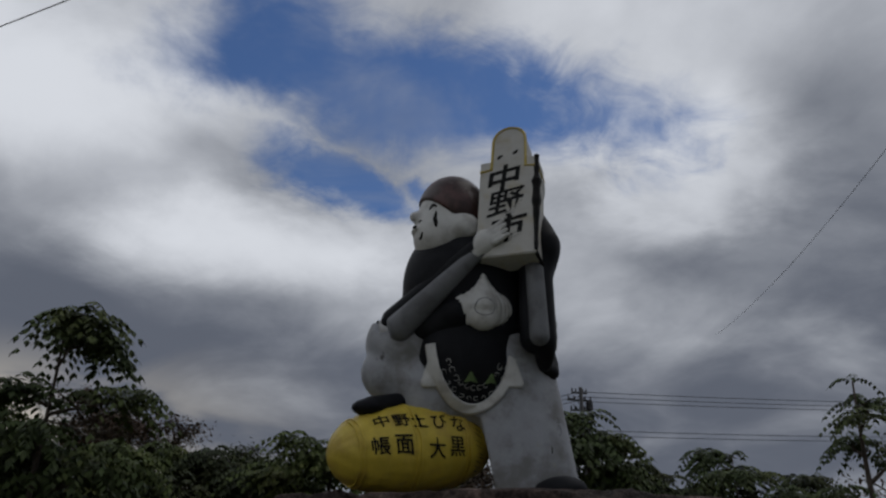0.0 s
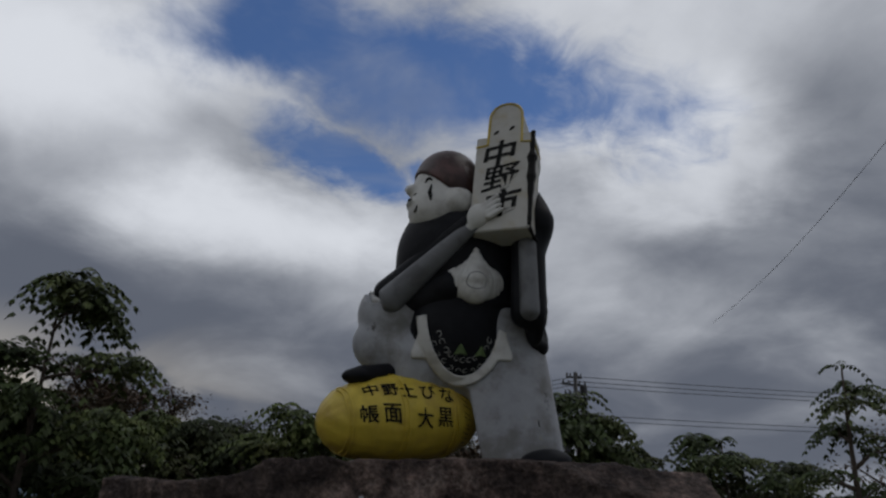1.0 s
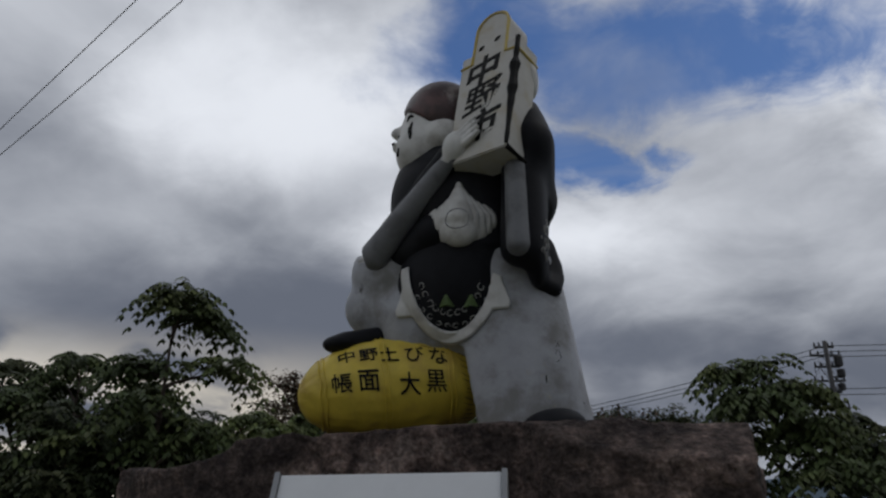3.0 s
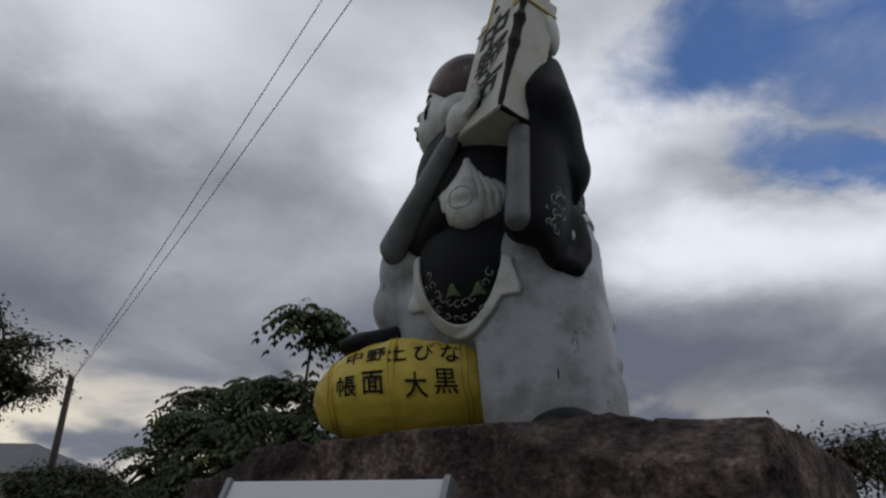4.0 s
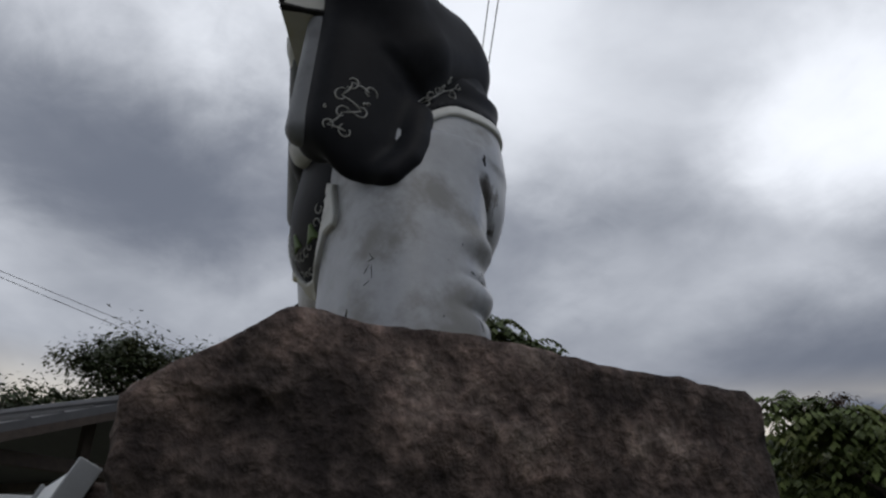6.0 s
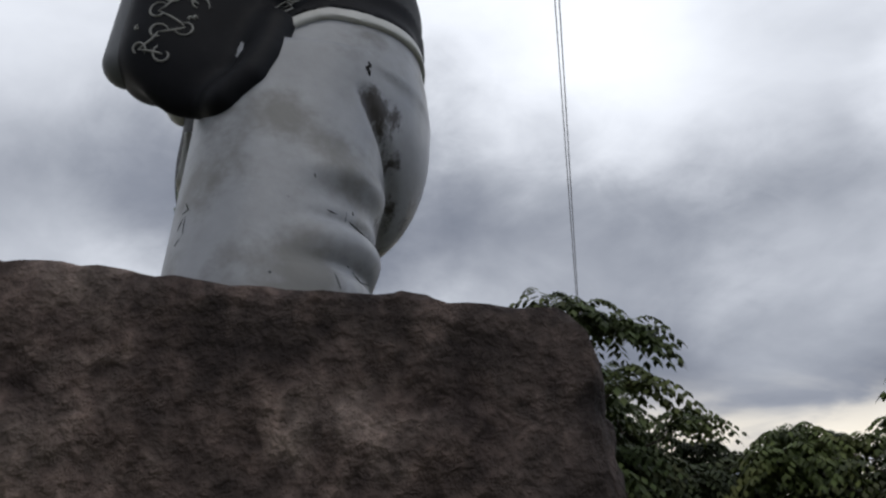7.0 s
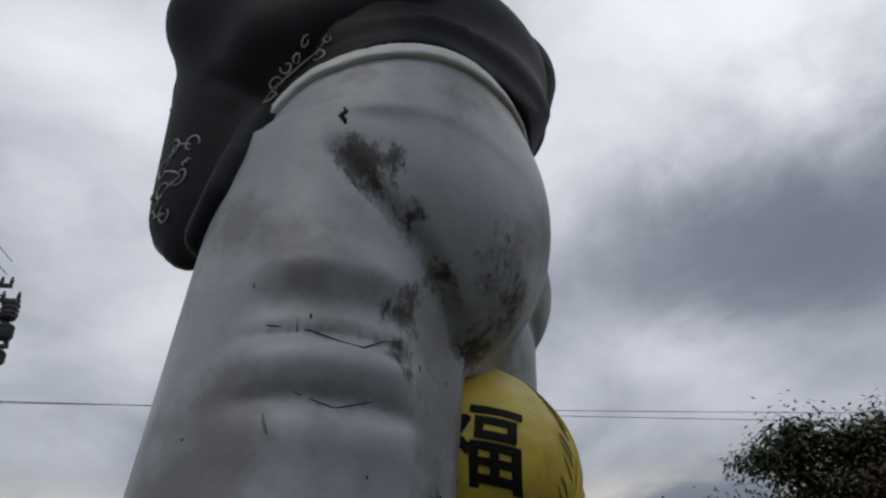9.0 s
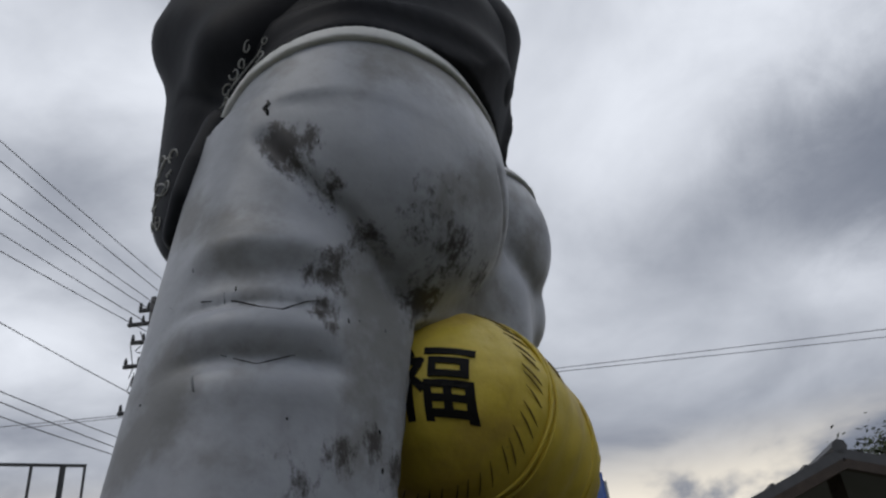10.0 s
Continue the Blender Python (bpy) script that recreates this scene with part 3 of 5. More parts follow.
def arm_right(p):
    upper = s_cap(p, (-0.246, 0.426, 1.799), (-0.250, 0.398, 1.632), 0.22, 0.19)
    upper = blend(0.08, upper, s_cap(p, (-0.292, 0.288, 1.709), (-0.304, 0.170, 1.514), 0.17))
    fore = s_cap(p, (-0.592, 0.098, 1.303), (-0.051, -0.344, 1.770), 0.130, 0.08, (1.035, 0.699, 1.010))
    hang = s_cap(p, (-0.514, 0.045, 1.172), (-0.173, -0.154, 1.312), 0.09, 0.14)
    fold = s_cap(p, (-0.400, 0.060, 1.450), (-0.150, -0.080, 1.650), 0.13)
    d = blend(0.05, upper, fold, fore, hang)
    d = np.maximum(d, s_plane(p, (-0.685, 0.000, 1.140), (-0.930, 0.000, -0.250)))
    return np.maximum(d, s_plane(p, (-0.500, 0.000, 1.075), (0.100, 0.000, -1.000)))


def lining_right(p):
    q = s_cap(p, (-0.60, -0.07, 1.22), (-0.04, -0.36, 1.755), 0.108, 0.055, (1, 0.8, 1))
    q = np.maximum(q, s_plane(p, (-0.3, -0.15, 1.45), (0.40, 0.86, -0.10)))
    q = np.maximum(q, s_plane(p, (-0.665, 0, 1.14), (-0.93, 0, -0.25)))
    return np.maximum(q, s_plane(p, (-0.5, 0, 1.105), (0.10, 0, -1)))


def arm_left(p):
    sleeve = s_cap(p, (0.471, -0.214, 1.152), (0.490, -0.180, 1.738), 0.235, 0.22, (0.342, 0.814, 1.148))
    upper = s_cap(p, (0.228, 0.168, 1.824), (0.442, -0.113, 1.774), 0.25, 0.16)
    fore = s_cap(p, (0.466, -0.276, 1.853), (0.452, -0.180, 2.127), 0.15, 0.08)
    pit = s_cap(p, (0.441, 0.032, 1.567), (0.255, 0.290, 1.702), 0.18, 0.22)
    pit = np.maximum(pit, 0.030 - waist(p))
    front = s_cap(p, (0.372, -0.328, 1.105), (0.382, -0.316, 1.619), 0.115, 0.105)
    sleeve = blend(0.07, sleeve, front)
    seam = [(0.565, -0.10, 0.90), (0.585, -0.035, 0.985), (0.575, 0.0, 1.08), (0.535, 0.03, 1.22), (0.47, 0.06, 1.33)]
    hem = np.minimum.reduce([s_cap(p, a, c, 0.050) for a, c in zip(seam, seam[1:])])
    sleeve = blend(0.10, sleeve, hem)
    d = blend(0.13, blend(0.13, sleeve, pit), blend(0.12, upper, fore))
    lines = (((0.59, -0.17, 1.47), (0.565, -0.05, 1.39)), ((0.565, -0.05, 1.39), (0.52, 0.08, 1.27)))
    d = carve(0.05, d, np.minimum.reduce([s_cap(p, a, c, 0.010) for a, c in lines]))
    return d


def lining_left(p):
    q = s_cap(p, (0.375, -0.415, 1.10), (0.375, -0.385, 1.62), 0.075, 0.07)
    return np.maximum(q, s_plane(p, (0, -0.37, 0), (0, 1, 0)))


def apron(p):
    shell = np.minimum(trousers_body(p), robe(p)) - 0.024
    x, z = p[..., 0] + 0.075, p[..., 2] - 1.10
    inner = (np.sqrt((x / 0.275) ** 2 + (z / 0.455) ** 2) - 1) * 0.275
    outer = (np.sqrt((x / 0.34) ** 2 + (z / 0.525) ** 2) - 1) * 0.34
    wing = np.maximum(np.abs(x) - 0.375 - 0.30 * np.minimum(z + 0.30, 0) + 0.34 * np.maximum(z + 0.30, 0), -z - 0.34)
    d = np.maximum(shell, np.maximum(-inner, np.minimum(outer, wing)))
    top = z + 0.02 + 0.45 * np.maximum(x - 0.08, 0)
    return np.maximum(np.maximum(d, top), p[..., 1] - 0.10)


def belly(p):
    fan = blend(0.06, s_ell(p, (0.0, -0.215, 1.345), (0.235, 0.11, 0.165)), s_cap(p, (0.0, -0.225, 1.38), (0.0, -0.275, 1.57), 0.15, 0.04))
    # grooves that run down from the tip
    across = np.abs(p[..., 0]) / np.clip(0.235 - 0.205 * (p[..., 2] - 1.36) / 0.24, 0.03, 0.235)
    for c in (0.40, 0.58, 0.74, 0.88):
        fan = fan + 0.011 * np.exp(-(((across - c) / 0.038) ** 2)) * np.clip((p[..., 2] - 1.20) / 0.08, 0, 1)
    ball = s_ell(p, (-0.005, -0.270, 1.285), (0.128, 0.085, 0.122))
    ball = blend(0.02, ball, s_ell(p, (-0.010, -0.330, 1.385), (0.034, 0.03, 0.028)))
    return np.minimum(fan, ball)


def head(p):
    skull = s_ell(p, (-0.20, 0.04, 2.12), (0.265, 0.25, 0.33))
    jowl = s_ell(p, (-0.26, 0.0, 1.97), (0.225, 0.225, 0.205))
    d = blend(0.08, skull, jowl)
    d = blend(0.04, d, s_ell(p, (-0.475, -0.015, 2.155), (0.05, 0.04, 0.045)))
    d = blend(0.03, d, s_ell(p, (-0.475, -0.02, 2.03), (0.035, 0.08, 0.02)))
    d = blend(0.04, d, s_ell(p, (-0.11, -0.205, 2.02), (0.115, 0.075, 0.105)))
    return d


def cap(p):
    d = s_ell(p, (-0.16, 0.05, 2.23), (0.285, 0.285, 0.315))
    d = np.maximum(d, -s_plane(p, (-0.18, 0, 2.10), (0.66, 0.0, 0.75)))
    return d - 0.006


def hand_right(p):
    d = s_ell(p, (0.0, -0.385, 1.83), (0.085, 0.05, 0.10), (0, 35, 0))
    for k in range(4):
        a = (0.03 + 0.012 * k, -0.40 - 0.012 * k, 1.90 - 0.032 * k)
        b = (0.13 + 0.008 * k, -0.44 - 0.014 * k, 1.985 - 0.043 * k)
        d = blend(0.015, d, s_cap(p, a, b, 0.022, 0.015))
    return blend(0.03, d, s_cap(p, (-0.06, -0.34, 1.74), (0.0, -0.37, 1.82), 0.06))


def hand_left(p):
    d = s_ell(p, (0.49, -0.22, 2.36), (0.06, 0.09, 0.14), (15, 0, 0))
    for k in range(4):
        d = blend(0.015, d, s_cap(p, (0.49, -0.26, 2.46 - 0.045 * k), (0.45, -0.34, 2.47 - 0.045 * k), 0.026, 0.018))
    return d


def shoes(p):
    left = blend(0.05, s_ell(p, (0.55, -0.25, 0.05), (0.155, 0.17, 0.09)), s_ell(p, (0.45, -0.2, 0.04), (0.12, 0.14, 0.07)))
    right = blend(0.05, s_ell(p, (-0.82, -0.08, 0.615), (0.12, 0.10, 0.06)), s_cap(p, (-0.78, -0.06, 0.63), (-0.60, 0.01, 0.67), 0.07))
    return np.minimum(np.maximum(left, -p[..., 2] - 0.05), right)


def scroll(clay, f, centre, u, v, size, turn, mat, r=0.006, sweep=290):
    """A painted curl on the surface of f, in the plane of u and v."""
    pts = []
    for k in range(13):
        a = radians(turn + sweep * k / 12)
        rad = size * (1 - 0.55 * k / 12)
        pts.append(Vector(centre) + Vector(u) * rad * math.cos(a) + Vector(v) * rad * math.sin(a))
    p, n = on_surface(f, pts)
    b = bmesh.new()
    tube(b, [tuple(q) for q in p + n * 0.001], [r * (0.6 + 0.5 * math.sin(math.pi * k / 12)) for k in range(13)], 5)
    clay.bm(b, mat)


def stroke(clay, f, pts, mat, r=0.01):
    p, n = on_surface(f, pts)
    b = bmesh.new()
    m = len(p) - 1
    tube(b, [tuple(q) for q in p], [r * (0.5 + 0.7 * math.sin(math.pi * k / m)) for k in range(m + 1)], 6)
    clay.bm(b, mat)


def statue():
    clay = Clay([GREY, WHITE, BLACK, LINING, HAIR, GREEN, PALE, INK])
    clay.solid(trousers, (-0.95, -0.5, -0.12), (0.8, 0.78, 1.45), 0.017, GREY)
    clay.solid(waistband, (-0.75, -0.4, 1.15), (0.75, 0.8, 1.55), 0.014, WHITE)
    clay.solid(robe, (-0.65, -0.5, 0.42), (0.65, 0.75, 2.3), 0.022, BLACK)
    clay.solid(arm_right, (-0.8, -0.5, 0.95), (0.15, 0.85, 2.2), 0.02, BLACK)
    clay.solid(lining_right, (-0.8, -0.55, 1.0), (0.15, 0.15, 1.95), 0.015, LINING)
    clay.solid(arm_left, (-0.1, -0.55, 0.7), (0.75, 0.65, 2.5), 0.02, BLACK)
    clay.solid(lining_left, (0.2, -0.6, 0.85), (0.55, -0.2, 1.85), 0.012, LINING)
    clay.solid(apron, (-0.65, -0.4, 0.4), (0.5, 0.2, 1.2), 0.012, WHITE)
    clay.solid(belly, (-0.3, -0.45, 1.0), (0.3, -0.1, 1.62), 0.012, WHITE)
    clay.solid(head, (-0.6, -0.35, 1.7), (0.15, 0.35, 2.5), 0.016, WHITE)
    clay.solid(cap, (-0.5, -0.3, 1.8), (0.2, 0.4, 2.6), 0.016, HAIR)
    clay.solid(hand_right, (-0.2, -0.6, 1.6), (0.25, -0.2, 2.1), 0.012, WHITE)
    clay.solid(hand_left, (0.35, -0.45, 2.1), (0.65, 0.05, 2.6), 0.012, WHITE)
    clay.solid(shoes, (-1.0, -0.5, -0.1), (0.8, 0.15, 0.85), 0.015, BLACK)
    # curls on the hanging sleeve, above the waistband, and on the front flap
    across, upw = (0.25, 0.97, 0), (0, 0, 1)
    curls = ((-0.30, 1.045, 0.034, 120), (-0.385, 1.06, 0.030, 330), (-0.325, 1.125, 0.034, 20), (-0.245, 1.150, 0.034, 200), (-0.335, 1.205, 0.036, 60), (-0.295, 1.275, 0.034, 230), (-0.215, 1.245, 0.034, 340), (-0.40, 1.145, 0.010, 80), (-0.235, 1.185, 0.008, 0), (-0.220, 1.190, 0.008, 0))
    for y, z, size, turn in curls:
        scroll(clay, arm_left, (0.56, y, z), across, upw, size, turn, PALE, 0.0034, 280)
    for a, c in zip(curls[:7], curls[1:7]):
        stroke(clay, arm_left, [(0.56, a[0] + (c[0] - a[0]) * k / 4 + 0.012 * math.sin(math.pi * k / 4), a[1] + (c[1] - a[1]) * k / 4) for k in range(5)], PALE, 0.0035)
    side = lambda p: np.minimum(robe(p), arm_left(p))
    above = ((0.035, 1.315, 0.020, 250), (0.065, 1.350, 0.022, 20), (0.10, 1.395, 0.024, 160), (0.13, 1.415, 0.022, 300), (0.16, 1.465, 0.024, 60), (0.19, 1.425, 0.022, 200), (0.22, 1.465, 0.018, 90))
    for y, z, size, turn in above:
        scroll(clay, side, (0.54, y, z), (0.2, 0.98, 0), upw, size, turn, PALE, 0.003, 330)
    stroke(clay, side, [(0.53, 0.03 + 0.030 * k + 0.006 * math.sin(2 * k), 1.31 + 0.025 * k) for k in range(7)], PALE, 0.003)
    rnd = random.Random(5)
    for k in range(22):
        a = radians(200 + 140 * (k + 0.5) / 22)
        w = 0.70 + 0.22 * (k % 2)
        x, z = -0.065 + 0.29 * w * math.cos(a), 1.06 + 0.44 * w * math.sin(a)
        scroll(clay, robe, (x, -0.2, z), (1, 0, 0), upw, 0.022 + 0.006 * rnd.random(), rnd.uniform(0, 360), PALE, 0.0035)
    for x, z, s in ((-0.10, 0.80, 1), (0.06, 0.79, -1)):
        for k in range(5):
            stroke(clay, robe, [(x + s * 0.05 * t - 0.0 * k, -0.25, z + 0.012 * k - 0.02 * abs(t)) for t in np.linspace(-1 + 0.18 * k, 1 - 0.18 * k, 5)], GREEN, 0.010)
    # the marks of brow, eye and mouth, and the lock at the temple
    stroke(clay, head, [(-0.382 - 0.003 * k, -0.3, 2.00 + 0.030 * k) for k in range(7)], INK, 0.015)
    stroke(clay, head, [(-0.455 + 0.020 * k, -0.22, 2.200 + 0.030 * math.sin(math.pi * k / 5)) for k in range(6)], INK, 0.012)
    stroke(clay, head, [(-0.43 + 0.024 * k, -0.25, 2.30 - 0.006 * (k - 2) ** 2) for k in range(5)], INK, 0.010)
    stroke(clay, head, [(-0.49 + 0.018 * k, -0.12, 1.925 + 0.006 * (k - 1) ** 2) for k in range(5)], INK, 0.012)
    stroke(clay, head, [(-0.50, -0.04 - 0.02 * k, 2.045) for k in range(5)], INK, 0.011)
    stroke(clay, head, [(-0.49 + 0.008 * k, -0.09 - 0.01 * k, 2.10) for k in range(4)], INK, 0.008)
    # small chips in the paint
    for k in range(18):
        y, z = rnd.uniform(-0.15, 0.55), rnd.uniform(0.10, 1.22)
        x, a, n = 0.62 - 0.9 * max(y - 0.1, 0), rnd.uniform(-0.6, 0.6), rnd.uniform(0.002, 0.008)
        stroke(clay, trousers, [(x + 0.3 * n * j * a, y + n * j * a * 0.6, z + n * j * 0.5) for j in range(-2, 3)], rnd.choice((INK, LINING)), rnd.uniform(0.0015, 0.0032))
    # dirt along the creases of the knee
    for line, r in (([(0.69, 0.10, 0.552), (0.67, 0.22, 0.528), (0.644, 0.30, 0.512), (0.60, 0.35, 0.502), (0.561, 0.379, 0.498), (0.50, 0.40, 0.512), (0.45, 0.407, 0.525)], 0.0017), ([(0.66, 0.28, 0.375), (0.602, 0.342, 0.364), (0.53, 0.36, 0.375), (0.455, 0.366, 0.407)], 0.0013)):
        stroke(clay, trousers, line, INK, r)
    # a chip by the hip, a drip by the shoe and scratches on the thigh
    stroke(clay, trousers, [(0.575, 0.320 + 0.008 * math.sin(2.2 * k), 1.125 - 0.014 * k) for k in range(5)], INK, 0.006)
    stroke(clay, trousers, [(0.49, -0.205 + 0.003 * math.sin(2 * k), 0.345 - 0.013 * k) for k in range(5)], INK, 0.004)
    for y, z, a in ((-0.165, 0.54, -35), (-0.145, 0.475, -75), (-0.175, 0.525, 0), (-0.18, 0.43, 10), (-0.20, 0.49, 30)):
        c, d = math.cos(radians(a)), math.sin(radians(a))
        stroke(clay, trousers, [(0.57, y + 0.016 * k * c, z + 0.016 * k * d) for k in range(-2, 3)], INK, 0.0016)
    # the round line on the medallion
    stroke(clay, belly, [(-0.008 + 0.088 * math.cos(2 * math.pi * k / 24), -0.37, 1.318 + (0.072 if math.sin(2 * math.pi * k / 24) > 0 else 0.062) * math.sin(2 * math.pi * k / 24)) for k in range(25)], LINING, 0.0035)
    ob = new("statue", clay.mesh("statue"))
    ob.location = BASE
    return tagged(ob, "painted figure in black robe and grey trousers, weathered, on a boulder", "statue")


statue()


# ------------------------------------------------------------------ lettering
def glyph(body, size, thick=0.005, bold=0.014):
    """The mesh of one written character, centred, size high, in the plane of x and y."""
    cu = bpy.data.curves.new("writing", "FONT")
    cu.body, cu.size, cu.align_x, cu.align_y = body, size, "CENTER", "CENTER"
    cu.extrude, cu.offset = thick / 2, size * bold
    cu.resolution_u = 3
    ob = bpy.data.objects.new("writing", cu)
    scene.collection.objects.link(ob)
    bpy.context.view_layer.update()
    me = bpy.data.meshes.new_from_object(ob.evaluated_get(bpy.context.evaluated_depsgraph_get()))
    bpy.data.objects.remove(ob)
    bm = bmesh.new()
    bm.from_mesh(me)
    bpy.data.meshes.remove(me)
    if bm.verts:
        xs, ys = [v.co.x for v in bm.verts], [v.co.y for v in bm.verts]
        mid = Vector(((max(xs) + min(xs)) / 2, (max(ys) + min(ys)) / 2, 0))
        k = size / max(max(xs) - min(xs), max(ys) - min(ys), 1e-6)
        for v in bm.verts:
            v.co = Vector(((v.co.x - mid.x) * k, (v.co.y - mid.y) * k, v.co.z))
    return bm


def letter(name, body, size, parent, place, mat=INK, stretch=(1, 1), bold=0.014):
    """A character whose flat points go through place(x, y, height)."""
    bm = glyph(body, size, bold=bold)
    bmesh.ops.triangulate(bm, faces=bm.faces[:])
    bmesh.ops.subdivide_edges(bm, edges=[e for e in bm.edges if e.calc_length() > 0.04], cuts=2)
    for v in bm.verts:
        v.co = place(v.co.x * stretch[0], v.co.y * stretch[1], v.co.z)
    return part(name, bm, mat, parent)


# ------------------------------------------------------------------ the tablet in the figure's arms
def tablet():
    origin = BASE + Vector((-0.072, -0.350, 1.695))
    u = Vector((0.868, -0.496, -0.014)).normalized()
    v = Vector((-0.02, 0.243, 0.97))
    v = (v - u * v.dot(u)).normalized()
    n = u.cross(v)                       # towards the reader
    m = Matrix((u, v, n)).transposed().to_4x4()
    m.translation = origin
    root = new("tablet")
    root.matrix_world = m
    tagged(root, "cream arched tablet with black writing in the statue's arms", "tablet")
    w, h, d = 0.470, 0.915, 0.24
    outline = [(0, 0), (w, 0), (w, h)]
    cx, r = w * 0.50, 0.135
    outline.append((cx + r, h))
    for k in range(13):
        a = math.pi * k / 12
        outline.append((cx + r * math.cos(a), h + 0.20 + r * math.sin(a)))
    outline += [(cx - r, h), (0, h)]
    bm = bmesh.new()
    f = bm.faces.new([bm.verts.new((x, y, 0)) for x, y in outline])
    r_ = bmesh.ops.extrude_face_region(bm, geom=[f])
    for vert in [g for g in r_["geom"] if isinstance(g, bmesh.types.BMVert)]:
        vert.co.z = -d
    bmesh.ops.recalc_face_normals(bm, faces=bm.faces[:])
    bmesh.ops.bevel(bm, geom=[e for e in bm.edges if e.calc_face_angle(0) > 0.8], offset=0.008, segments=2, affect="EDGES")
    part("panel", bm, BOARD, root)
    # the ochre line along the shoulders and the arch
    bm = bmesh.new()
    line = [(0.0, h - 0.10), (cx - r - 0.005, h - 0.09)] + [(cx - r * math.cos(math.pi * k / 12), h + 0.195 + r * math.sin(math.pi * k / 12)) for k in range(13)] + [(cx + r + 0.005, h - 0.09), (w, h - 0.10), ]
    tube(bm, [(x, y, 0.0) for x, y in line], 0.012, 6)
    part("border_line", bm, OCHRE, root, "ochre painted border")
    bm = bmesh.new()
    tube(bm, [(w, h - 0.10, 0.0), (w, h - 0.10, -d)], 0.012, 6)
    part("border_line", bm, OCHRE, root, "ochre painted border")
    # the brushed dark stripe along one edge
    bm = bmesh.new()
    rnd = random.Random(3)
    pts = [(w - 0.004, 0.02 + (h - 0.02) * k / 14, -0.004) for k in range(15)]
    tube(bm, pts, [0.010 + 0.016 * rnd.random() + (0.016 if 4 < k < 11 else 0) for k in range(15)], 6)
    part("edge_stripe", bm, INK, root, "dark brushed stripe")
    bm = bmesh.new()
    tube(bm, [(w - 0.004, 0.005, -0.01), (w + 0.001, 0.002, -d * 0.5), (w - 0.002, 0.004, -d + 0.01)], [0.018, 0.012, 0.02], 6)
    part("edge_stripe", bm, INK, root, "dark brushed stripe")
    for i, ch in enumerate("中野市"):
        letter("letter", ch, 0.285, root, lambda x, y, z, i=i: Vector((w * (0.43 + 0.05 * i) + x + 0.10 * y, h - 0.185 - 0.24 * i + y + 0.16 * x, z * 0.6 + 0.003)), stretch=(1.0, 0.92), bold=0.012 if ch == "野" else 0.022)
    for x, y in ((cx - 0.075, h + 0.03), (cx + 0.055, h + 0.06)):
        bm = bmesh.new()
        tube(bm, [(x - 0.02, y - 0.015, 0.002), (x, y, 0.004), (x + 0.022, y + 0.02, 0.002)], [0.005, 0.011, 0.005], 6)
        part("brush_mark", bm, INK, root)
    return root


tablet()


# ------------------------------------------------------------------ the bale
BALE_AT, BALE_TURN, BALE_LEAN = Vector((0.771, 5.564, 2.181)), 18.7, -7.6
BALE_L, BALE_R, BALE_Y, BALE_BLUNT = 0.648, 0.322, 1.045, 3.1


def bale_radius(s):
    k = min(abs(s) / BALE_L, 1.0)
    return BALE_R * (1 - k ** (BALE_BLUNT if s > 0 else 2.3)) ** 0.486


